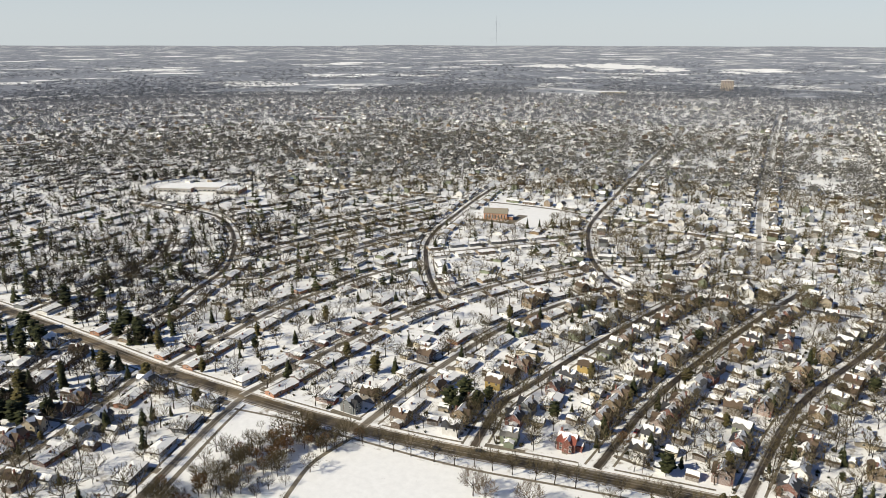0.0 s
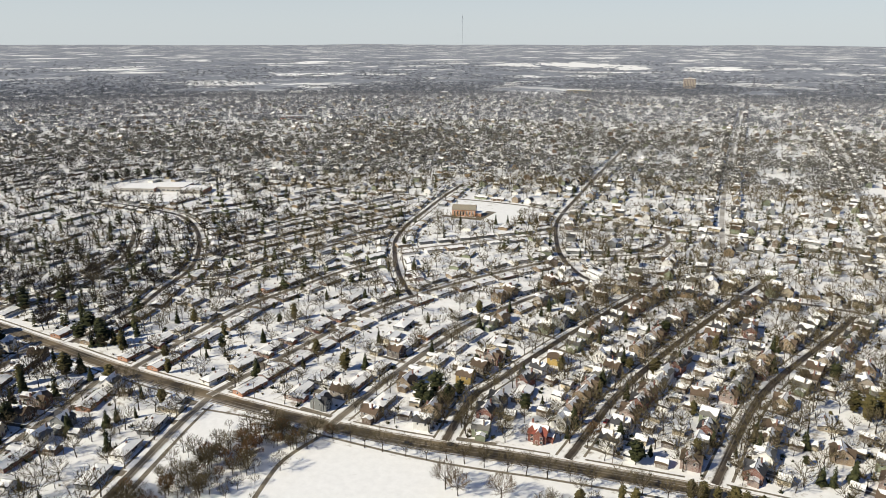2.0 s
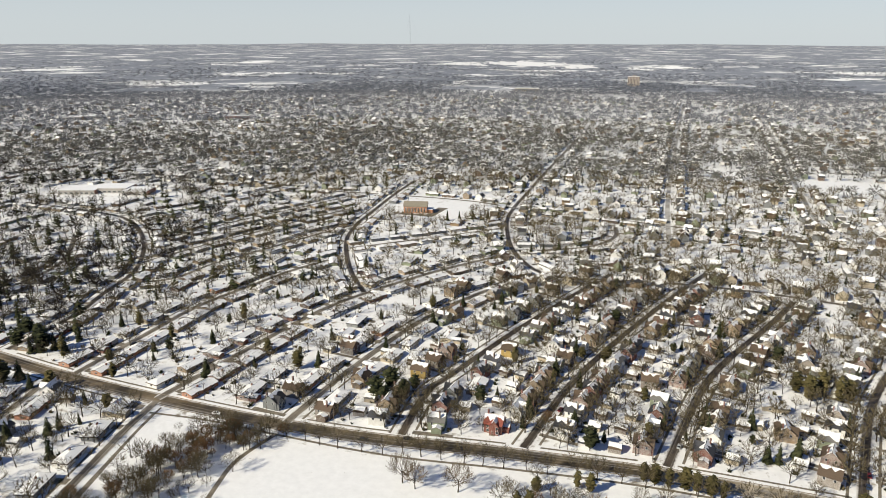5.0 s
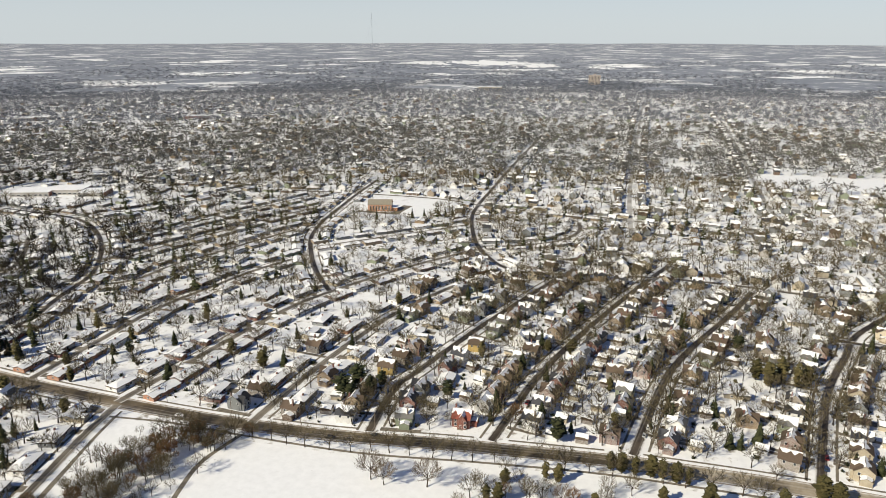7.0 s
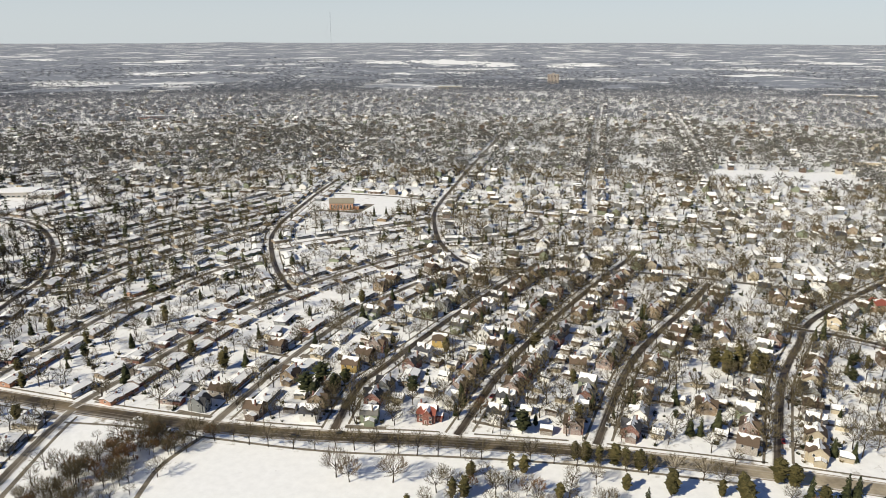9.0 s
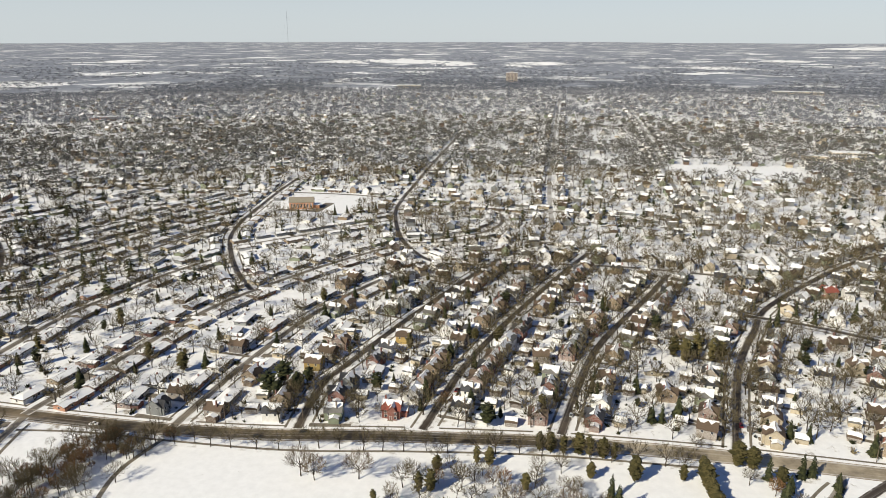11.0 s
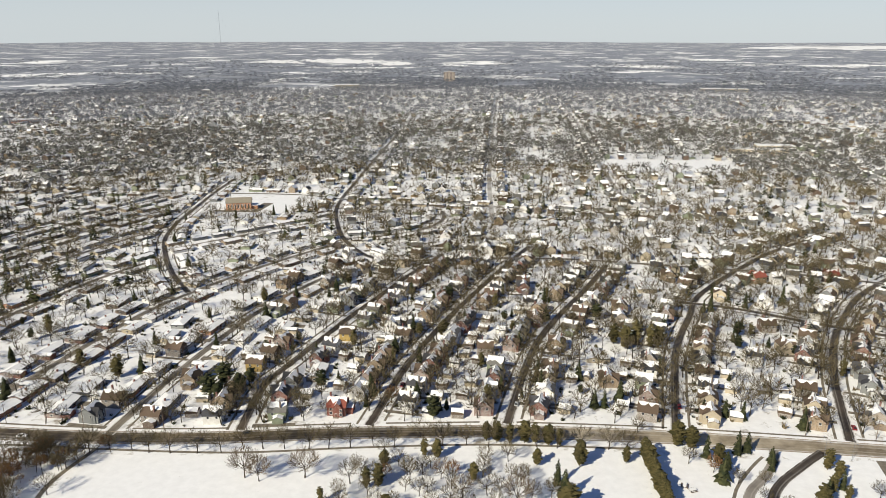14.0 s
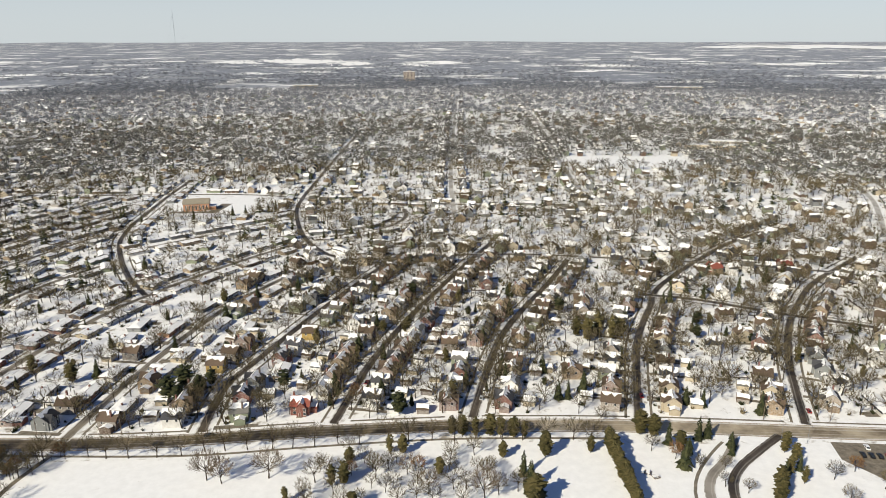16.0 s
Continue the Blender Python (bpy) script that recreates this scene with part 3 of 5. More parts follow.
def ranch_house(seed, wall, roof, w, d, style):
    rnd = random.Random(seed)
    ob = thing("house", "low %s ranch house with snow-covered %s roof" % (wall, roof), "house", "houses of the snowy suburb")
    h, rise = 2.45, 1.15
    b = Build()
    rb, sb = Build(), Build()
    if style == "hip":
        b.box(-w / 2, w / 2, -d / 2, d / 2, 0, h)
        hip_roof(rb, 0, 0, w, d, h, rise)
        hip_roof(sb, 0, 0, w, d, h, rise, th=0.12, inset=0.35, lift=0.24)
    else:
        gable_wall(b, 0, 0, w, d, h, rise, "x")
        gable_roof(rb, 0, 0, w, d, h, rise, "x", 0.6)
        roof_snow(sb, rnd, 0, 0, w, d, h, rise, "x", 0.82, 1.0, ov=0.6)
    if style == "wing":
        gable_wall(b, -w / 2 + 2.8, -d / 2 - 1.2, 5.2, d * 0.8, h, rise * 0.8, "y")
        gable_roof(rb, -w / 2 + 2.8, -d / 2 - 1.2, 5.2, d * 0.8, h, rise * 0.8, "y", 0.5)
        roof_snow(sb, rnd, -w / 2 + 2.8, -d / 2 - 1.2, 5.2, d * 0.8, h, rise * 0.8, "y", 0.6, 0.95, ov=0.5)
    part("wall", b, M_WALL[wall], ob)
    part("roof", rb, M_ROOF[roof], ob)
    part("snow_cover", sb, M_SNOW, ob, "white snow lying on the roof")
    chimney(ob, w * 0.12, d * 0.1, h, h + rise + 1.0, M_WALL["red brick"])
    for x in (-w * 0.05, w * 0.14):
        opening("window", ob, x, -d / 2, 0.9, 1.6, 1.3, "-y")
    for x in (-w * 0.3, w * 0.25):
        opening("window", ob, x, d / 2, 1.0, 1.4, 1.1, "+y")
    opening("window", ob, w / 2, 0, 1.0, 1.2, 1.1, "+x")
    opening("window", ob, -w / 2, 0.5, 1.0, 1.2, 1.1, "-x")
    opening("door", ob, w * 0.04, -d / 2, 0.1, 0.95, 2.05, "-y", "dark front door", [M_TRIM, M_DOOR])
    opening("garage_door", ob, w * 0.35, -d / 2, 0.1, 4.4 if w > 15 else 2.8, 2.1, "-y", "pale garage door", [M_TRIM, M_GARAGE])
    return ob


def tall_house(seed, wall, roof, w, d, style, cover):
    rnd = random.Random(seed)
    ob = thing("house", "two-storey %s house with steep %s roof partly under snow" % (wall, roof), "house", "houses of the snowy suburb")
    h, rise = 5.2, 3.2
    b, rb, sb = Build(), Build(), Build()
    axis = "y" if style == "front" else "x"
    gable_wall(b, 0, 0, w, d, h, rise, axis)
    gable_roof(rb, 0, 0, w, d, h, rise, axis)
    roof_snow(sb, rnd, 0, 0, w, d, h, rise, axis, cover - 0.3, cover + 0.25)
    if style == "tudor":
        gable_wall(b, -w * 0.22, -d / 2 + 0.3, w * 0.45, 3.0, h - 0.6, 3.4, "y")
        gable_roof(rb, -w * 0.22, -d / 2 + 0.9, w * 0.45, 4.2, h - 0.6, 3.4, "y", 0.3)
    if style == "cross":
        gable_wall(b, w * 0.1, -d * 0.3, w * 0.5, d * 0.7, h, rise * 0.9, "y")
        gable_roof(rb, w * 0.1, -d * 0.3, w * 0.5, d * 0.7 , h, rise * 0.9, "y", 0.35)
        roof_snow(sb, rnd, w * 0.1, -d * 0.3, w * 0.5, d * 0.7, h, rise * 0.9, "y", cover - 0.35, cover + 0.1, ov=0.35)
    # low wing at one side or at the back
    wx = w / 2 + 1.6
    gable_wall(b, wx, 0.8, 3.2, d * 0.6, 2.8, 1.1, "x")
    gable_roof(rb, wx, 0.8, 3.2, d * 0.6, 2.8, 1.1, "x", 0.25)
    roof_snow(sb, rnd, wx, 0.8, 3.2, d * 0.6, 2.8, 1.1, "x", 0.7, 1.0, ov=0.25)
    part("wall", b, M_WALL[wall], ob)
    part("roof", rb, M_ROOF[roof], ob)
    part("snow_cover", sb, M_SNOW, ob, "patches of snow left on the roof")
    chimney(ob, -w * 0.42 if axis == "x" else w * 0.3, d * 0.2, 0.0 if axis == "x" else h, h + rise + 1.2, M_WALL["red brick" if "brick" in wall else "brown brick"])
    front = -d / 2 - (1.25 if style == "tudor" else 0.0)
    for x in (-w * 0.28, w * 0.28):
        y = front if style == "tudor" and x < 0 else (-d * 0.65 if style == "cross" and x > 0 else -d / 2)
        opening("window", ob, x, y, 0.9, 1.3, 1.5, "-y")
        opening("window", ob, x, y, 3.3, 1.1, 1.3, "-y")
        opening("window", ob, x, d / 2, 3.3, 1.1, 1.3, "+y")
    for y in (-d * 0.25, d * 0.22):
        opening("window", ob, -w / 2, y, 3.3, 1.0, 1.3, "-x")
    opening("window", ob, w / 2, -d * 0.25, 3.3, 1.0, 1.3, "+x")
    opening("door", ob, w * 0.02, -d / 2 if style != "cross" else -d * 0.65, 0.15, 1.0, 2.05, "-y", "dark front door", [M_TRIM, M_DOOR])
    pb = Build().box(-1.4, 1.6, -d / 2 - (2.4 if style == "cross" else 1.5), -d / 2, 0, 0.15)
    part("porch_step", pb, M_KERB, ob)
    return ob


def garage(seed, wall, roof):
    rnd = random.Random(seed)
    ob = thing("garage", "detached %s garage with snow on its gable roof" % wall, "garage", "backyard garages")
    b, rb, sb = Build(), Build(), Build()
    gable_wall(b, 0, 0, 6, 6, 2.5, 1.6, "y")
    gable_roof(rb, 0, 0, 6, 6, 2.5, 1.6, "y", 0.3)
    roof_snow(sb, rnd, 0, 0, 6, 6, 2.5, 1.6, "y", 0.6, 1.0, ov=0.3)
    part("wall", b, M_WALL[wall], ob)
    part("roof", rb, M_ROOF[roof], ob)
    part("snow_cover", sb, M_SNOW, ob, "snow lying on the roof")
    opening("garage_door", ob, 0, -3, 0.05, 4.6, 2.1, "-y", "pale garage door", [M_TRIM, M_GARAGE])
    return ob


AWAY = pose(0, -900, 0)
RANCH_KINDS = [("tan brick", "grey", 17, 8.6, "gable"), ("white siding", "brown", 15, 8.2, "hip"), ("red brick", "charcoal", 18, 8.6, "wing"), ("orange brick", "brown", 19, 8.4, "gable"),
               ("cream siding", "grey", 14, 8.8, "wing"), ("grey siding", "charcoal", 16, 8.6, "hip"), ("brown brick", "brown", 17, 9, "gable"), ("white siding", "charcoal", 18, 8.4, "gable")]
TALL_KINDS = [("red brick", "charcoal", 8.6, 8.4, "tudor", 0.35), ("brown brick", "brown", 8.4, 9.4, "front", 0.3), ("tan brick", "charcoal", 9, 8.4, "cross", 0.5), ("white siding", "charcoal", 8.2, 9.2, "front", 0.5),
              ("cream siding", "brown", 8.6, 8.6, "cross", 0.45), ("grey siding", "charcoal", 8.4, 9, "tudor", 0.5), ("red brick", "brown", 9, 8.6, "tudor", 0.3), ("sage siding", "grey", 8.2, 8.8, "front", 0.6),
              ("white siding", "grey", 9.4, 8.2, "cross", 0.7), ("tan brick", "brown", 8.8, 9, "tudor", 0.5)]


# ---- lots along the streets ----
rng = random.Random(11)
LOTS = []       # x, y, turn, kind, distance from the middle of the view


def add_lot(x, y, rz, kind):
    r = 8.2 if kind == "ranch" else 6.0
    if open_ground(x, y) or in_park(x, y) or not homes.free(x, y, r) or not ways.free(x, y, 6.0):
        return False
    homes.put(x, y, r)
    LOTS.append((x, y, rz, kind, math.hypot(x + 60, y - 150)))
    return True


# ---- landmarks: the red house and the others that stand out ----
SPECIAL = [(-79, 308, 0, "red brick", "red", 9.4, 9.0, "cross", 0.5), (-137, 352, 90, "yellow siding", "brown", 9.0, 9.5, "front", 0.5), (204, 528, 200, "tan brick", "red", 10, 9, "cross", 0.1),
           (263, 536, 200, "brown brick", "red", 10, 9, "cross", 0.1), (203, 338, 20, "white siding", "charcoal", 10, 9, "cross", 0.35), (-93, 397, 90, "yellow siding", "brown", 8.6, 9, "front", 0.4)]
for x, y, *_ in SPECIAL:
    homes.put(x, y, 7.0)

for name, (line, half, kind) in STREETS.items():
    if not kind:
        continue
    for side in (-1, 1):
        run, nxt = 0.0, 9.0
        for p, q in zip(line, line[1:]):
            seg = (q - p).length
            d = (q - p).normalized()
            out = Vector((d.y, -d.x, 0)) * side
            while nxt < run + seg:
                c = p + d * (nxt - run)
                kk = kind
                if kind == "mix":
                    kk = "ranch" if rng.random() < 0.55 else "tall"
                set_back = half + (10.5 if kk == "ranch" else 11.5) + rng.uniform(-1.5, 2.0)
                h = c + out * set_back
                rz = math.degrees(math.atan2(out.y, out.x)) - 90 + rng.uniform(-3, 3)
                ok = add_lot(h.x, h.y, rz, kk) if kk == "ranch" or rng.random() < 0.9 else True
                nxt += ((21.5 if kk == "ranch" else 14.6) + rng.uniform(-1.0, 3.0)) if ok else 3.0
            run += seg
# the rest of the town, in blocks
for gx in range(-34, 30):
    x0 = gx * 64 + 20
    y = 300.0
    while y < 2500:
        kk = "ranch" if rng.random() < 0.45 or (x0 < -150 and y < 850) else "tall"
        for s in (-1, 1):
            x = x0 + s * 15 + 26 * math.sin(y / 210 + gx * 0.33)
            dist = math.hypot(x, y)
            if abs(math.degrees(math.atan2(x, y)) + 12) < 52 and (y > main_y(x) + 12) and rng.random() < (0.62 if dist < 900 else 0.55 if dist < 1700 else 0.42 if dist < 2450 else 0):
                add_lot(x + rng.uniform(-1.5, 1.5) * (1 + dist / 350), y + rng.uniform(-2, 2) * (1 + dist / 500), -90 if s < 0 else 90, kk)
        y += 18 if kk == "ranch" else 14.5
LOTS.sort(key=lambda q: q[4])

BODY = {"ranch": (17.0, 8.8, 2.4, 1.15), "tall": (8.8, 8.8, 5.2, 3.2)}
NEAR_HOUSES = 300
protos = {"ranch": [ranch_house(i, *a) for i, a in enumerate(RANCH_KINDS)], "tall": [tall_house(i + 40, *a) for i, a in enumerate(TALL_KINDS)]}
used = set()
for x, y, rz, kind, _ in LOTS[:NEAR_HOUSES]:
    pool = protos[kind]
    p = pool[rng.randrange(len(pool))]
    m = pose(x, y, 0.0, rz=rz)
    if p.name in used:
        copy_thing(p, m)
    else:
        used.add(p.name)
        p.matrix_basis = m
for x, y, rz, wall, roof, w, d, style, cover in SPECIAL:
    tall_house(int(abs(x)) + 7, wall, roof, w, d, style, cover).matrix_basis = pose(x, y, 0, rz=rz)

# houses farther off, too many to count
mats = [M_SNOW, *M_WALL.values(), *M_ROOF.values()]
NW = len(M_WALL)
far = Build()
for x, y, rz, kind, dist in LOTS[NEAR_HOUSES:]:
    w, d, h, rise = BODY[kind]
    w, d = w * rng.uniform(0.8, 1.1), d * rng.uniform(0.85, 1.15)
    b = Build()
    wall, roof = 1 + rng.choice((1, 3, 4, 4, 6, 7, 7, 9)), 1 + NW + rng.randrange(3)
    ax = "x" if kind == "ranch" or rng.random() < 0.5 else "y"
    gable_wall(b, 0, 0, w, d, h, rise, ax, wall)
    gable_roof(b, 0, 0, w, d, h, rise, ax, slot=roof)
    cov = 0.9 if kind == "ranch" else rng.choice((0.25, 0.5, 0.75, 0.92))
    if dist < 1200:
        roof_snow(b, rng, 0, 0, w, d, h, rise, ax, cov - 0.25, cov + 0.1)
    elif cov > 0.5:
        gable_roof(b, 0, 0, w - 0.5, d - 0.5, h + 0.25, rise, ax, slot=0, ov=0.3)
    m = pose(x, y, height(x, y) , rz=rz)
    o = len(far.v)
    far.v += [tuple(m @ Vector(p)) for p in b.v]
    far.f += [tuple(i + o for i in q) for q in b.f]
    far.s += b.s
tagged(new("distant_houses", far.mesh("distant_houses", mats)), "many snow-roofed houses spread through the town", "houses", kind="stuff")

# driveways, and garages behind the taller houses
drives = Build()
gar = [garage(3, "white siding", "charcoal"), garage(4, "brown brick", "brown"), garage(5, "cream siding", "grey")]
fresh = set()
for x, y, rz, kind, dist in LOTS[:700]:
    m = pose(x, y, 0, rz=rz)
    side = 6.0 if kind == "ranch" else (-6.2 if rng.random() < 0.5 else 7.6)
    wd = 2.3 if kind == "ranch" else 1.3
    far_end = -4.2 if kind == "ranch" else 9.5
    c = [m @ Vector(p) for p in ((side - wd, -11.5, 0.062), (side + wd, -11.5, 0.062), (side + wd, far_end, 0.062), (side - wd, far_end, 0.062))]
    if rng.random() < 0.8:
        drives.add(c, [(0, 1, 2, 3)])
    if kind == "tall" and dist < 420 and len(fresh) < 60:
        q = m @ Vector((side * 0.8, 12.5, 0))
        if homes.free(q.x, q.y, 3.6) and ways.free(q.x, q.y, 4.5) and not in_park(q.x, q.y):
            homes.put(q.x, q.y, 3.6)
            p = gar[rng.randrange(3)]
            if p.name in fresh:
                fresh.add(copy_thing(p, pose(q.x, q.y, 0, rz=rz)).name)
            else:
                fresh.add(p.name)
                p.matrix_basis = pose(q.x, q.y, 0, rz=rz)
tagged(new("driveways", drives.mesh("driveways", M_WALK)), "grey concrete house driveways cleared of snow", "driveway", kind="structure")


# ---- public buildings ----
def church():
    ob = thing("church", "orange brick church with a plain grey-tan gable roof", "church")
    b, rb = Build(), Build()
    gable_wall(b, 0, 0, 27, 14, 8.0, 4.4, "x")
    b.box(13.4, 20, -5, 5, 0, 4.0)
    part("wall", b, M_WALL["church brick"], ob)
    gable_roof(rb, 0, 0, 27, 14, 8.0, 4.4, "x", 0.6, 0.3)
    part("roof", rb, M_ROOF["tan"], ob)
    part("annex_roof", Build().box(13.7, 20.5, -5.5, 5.5, 4.0, 4.4), M_SNOW, ob, "flat annex roof under snow")
    for i in range(7):
        opening("window", ob, -10.8 + 3.6 * i, -7, 1.6, 1.3, 4.6, "-y", "tall narrow church window", frame_w=0.25)
        opening("window", ob, -10.8 + 3.6 * i, 7, 1.6, 1.3, 4.6, "+y", "tall narrow church window", frame_w=0.25)
    opening("door", ob, -13.5, 0, 0.1, 2.4, 3.2, "-x", "double church door", [M_TRIM, M_DOOR])
    bt = part("bell_tower", Build().box(-11.5, -9.5, 8.2, 10.2, 0, 13), M_TRIM, ob, "slim pale tower beside the nave")
    part("spire", Build().prism((-10.5, 9.2, 13), (-10.5, 9.2, 18), 1.2, 0.08, 4), M_STEEL, bt)
    return ob


church().matrix_basis = pose(-288, 733, 0, rz=14)


def flat_block(name, label, cat, blocks, wall, wins=True):
    """A public building of flat-roofed blocks (x0, x1, y0, y1, height) with bands of windows."""
    ob = thing(name, label, cat)
    for x0, x1, y0, y1, h in blocks:
        part("wall", Build().box(x0, x1, y0, y1, 0, h), M_WALL[wall], ob)
        r = Build().box(x0 - 0.3, x1 + 0.3, y0 - 0.3, y1 + 0.3, h, h + 0.4)
        part("roof", r, M_SNOW, ob, "flat roof under snow")
        if wins:
            n = max(2, int((x1 - x0) / 6))
            for i in range(n):
                for f in range(max(1, int(h / 3.6))):
                    opening("window", ob, x0 + (i + 0.5) * (x1 - x0) / n, y0, 1.1 + 3.4 * f, (x1 - x0) / n * 0.6, 1.7, "-y", frame_w=0.2)
    return ob


flat_block("school", "long low orange brick school with flat snowy roof", "school", [(-55, -8, -18, 14, 5.5), (-8, 30, -10, 22, 6.5), (30, 62, -24, 6, 5.5)], "orange brick").matrix_basis = pose(-712, 700, 0, rz=19)
flat_block("college_building", "cream flat-roofed school building", "school", [(-45, 40, -10, 10, 7), (0, 60, 10, 34, 11)], "cream siding").matrix_basis = pose(430, 1180, 0, rz=-6)


def far_block(name, label, cat, x, y, w, d, h, wall, rz=0.0):
    px, py, pz, f = distant(x, y) if math.hypot(x, y) > 2400 else (x, y, 0, 1)
    ob = flat_block(name, label, cat, [(-w / 2, w / 2, -d / 2, d / 2, h)], wall, h < 30)
    if h >= 30:
        for i in range(8):
            for fl in range(11):
                opening("window", ob, -w / 2 + (i + 0.5) * w / 8, -d / 2, 2 + fl * 3.6, w / 8 * 0.45, 1.8, "-y", mats=[M_WALL[wall], M_GLASS])
        part("lift_house", Build().box(-6, 6, -5, 5, h + 0.4, h + 5), M_WALL[wall], ob)
    ob.matrix_basis = pose(px, py, pz - 1, rz=rz) @ Matrix.Scale(f, 4)


far_block("apartment_tower", "tan apartment tower standing over bare trees", "tower block", -226, 3190, 50, 22, 42, "buff panels", 8)
far_block("red_building", "low red brick building among bare trees", "building", -1003, 2349, 26, 20, 14, "red brick", 20)
far_block("store", "wide pale store with flat snowy roof", "store", -585, 2680, 90, 40, 12, "cream siding", 10)
far_block("yellow_building", "yellow low building among bare trees", "building", -905, 1570, 34, 16, 8, "yellow siding", 30)
far_block("warehouse", "long pale warehouse with snowy roof", "warehouse", -1560, 2250, 60, 30, 9, "white siding", 30)
far_block("warehouse", "broad pale commercial hall with snow on its roof", "warehouse", 800, 2600, 160, 40, 10, "cream siding", -10)
far_block("warehouse", "flat snowy-roofed hall at the edge of the town", "warehouse", -1420, 1350, 90, 40, 9, "tan brick", 40)
far_block("warehouse", "flat snowy-roofed hall beside bare woods", "warehouse", -1070, 1500, 60, 34, 8, "orange brick", 30)


# ---- trees ----
M_TWIG_PALE = plant_material("pale_fine_twigs", (0.14, 0.11, 0.08), (0.26, 0.21, 0.155))

def blades(rnd, starts, ends, width):
    """Thin tapering slivers, one triangle each."""
    v, f = [], []
    for a, b in zip(starts, ends):
        d = b - a
        s = d.cross(Vector((rnd.gauss(0, 1), rnd.gauss(0, 1), rnd.gauss(0, 1))))
        s = s.normalized() * width if s.length > 1e-6 else Vector((width, 0, 0))
        o = len(v)
        v += [a - s, a + s, b]
        f.append((o, o + 1, o + 2))
    return v, f


def way_out(rnd, base, spread):
    q = base + Vector((rnd.gauss(0, 1), rnd.gauss(0, 1), rnd.gauss(0, 0.7))) * spread
    return q.normalized()


def bare_shape(seed, H, limbs, mains, twigs, wide=0.4, thick=0.045, low=0.22, fine=0.7):
    """Trunk and limbs (round) and crown (slivers fanning out to a rounded outline) of a leafless tree."""
    rnd = random.Random(seed)
    t, c = Build(), Build()
    r0 = H * 0.019
    fork = Vector((rnd.uniform(-0.03, 0.03) * H, rnd.uniform(-0.03, 0.03) * H, H * low))
    mid = Vector((fork.x * 1.6, fork.y * 1.6, H * 0.6))
    t.prism((0, 0, -0.2), fork, r0 * 1.3, r0 * 0.9, 5)
    t.prism(fork, mid, r0 * 0.8, r0 * 0.3, 4, cap=False)
    zc = H * (0.5 + low * 0.5)
    rz, rx = H - zc, H * wide
    joints = [mid, fork.lerp(mid, 0.6)]
    for i in range(limbs):
        az = 2 * math.pi * (i + rnd.random() * 0.7) / limbs
        a = fork.lerp(mid, rnd.uniform(0.0, 0.5))
        up = rnd.uniform(0.0, 0.85)
        side = math.sqrt(1 - up * up) * rx * rnd.uniform(0.55, 0.75)
        b = Vector((math.cos(az) * side, math.sin(az) * side, zc + up * rz * 0.7))
        k1 = a.lerp(b, 0.45) + Vector((rnd.uniform(-1, 1), rnd.uniform(-1, 1), rnd.uniform(0.0, 1.0))) * H * 0.02
        t.prism(a, k1, r0 * 0.42, r0 * 0.26, 3, cap=False)
        t.prism(k1, b, r0 * 0.26, r0 * 0.1, 3, cap=False)
        joints += [k1, k1.lerp(b, 0.5), b]
    v, f = [], []
    for i in range(mains):
        az = 2.39996 * i + rnd.uniform(-0.4, 0.4)
        up = -0.35 + 1.35 * (i + 0.5) / mains
        e = math.sqrt(max(0, 1 - up * up))
        q = rnd.uniform(0.72, 1.0)
        tip = Vector((math.cos(az) * e * rx * q, math.sin(az) * e * rx * q, zc + up * rz * q))
        root = min(joints, key=lambda p: (p - tip).length + max(0, p.z - tip.z + 0.16 * H) * 2.2)
        d = tip - root
        st, en = [], []
        for _ in range(twigs):
            p2 = root + d * rnd.uniform(0.25, 0.95)
            st.append(p2)
            en.append(p2 + way_out(rnd, d.normalized() + Vector((0, 0, 0.45)), 0.36) * H * rnd.uniform(0.07, 0.17))
        for vv, ff in (blades(rnd, [root], [tip], thick), blades(rnd, st, en, thick * fine)):
            o = len(v)
            v += vv
            f += [tuple(n + o for n in g_) for g_ in ff]
    c.add(v, f)
    return t, c


def conifer_shape(seed, H, R, rows, per, droop=0.25, base=0.06, ovoid=False):
    """Trunk and whorls of drooping needle clumps that narrow towards the tip."""
    rnd = random.Random(seed)
    t, c = Build(), Build()
    t.prism((0, 0, -0.2), (0, 0, H * 0.95), H * 0.016, 0.02, 5)
    for i in range(rows):
        u = i / rows
        z = H * (base + (1 - base) * u)
        r = (R * math.sqrt(max(0.04, 1 - (1.75 * u - 0.8) ** 2)) if ovoid else R * (1 - u) ** 0.62) * rnd.uniform(0.72, 1.12) + 0.12
        n = max(4, int(per * (1 - 0.6 * u)))
        for j in range(n):
            az = 2 * math.pi * (j + rnd.random()) / n
            rr = r * rnd.uniform(0.55, 1.2)
            d = Vector((math.cos(az), math.sin(az), 0))
            s = Vector((-d.y, d.x, 0)) * rr * rnd.uniform(0.28, 0.45)
            a = Vector((0, 0, z + H * 0.05))
            m = d * rr * 0.6 + Vector((0, 0, z - droop * rr * 0.2))
            e = d * rr + Vector((0, 0, z - droop * rr + rnd.uniform(-0.2, 0.2)))
            c.add([a, m - s, e, m + s, m + Vector((0, 0, H * 0.022))], [(0, 1, 4), (0, 4, 3), (1, 2, 4), (4, 2, 3)])
    return t, c


def tree_thing(name, label, shape, mats, group):
    ob = thing(name, label, "tree", group)
    part("trunk", shape[0], mats[0], ob)
    part("crown", shape[1], mats[1], ob)
    return ob


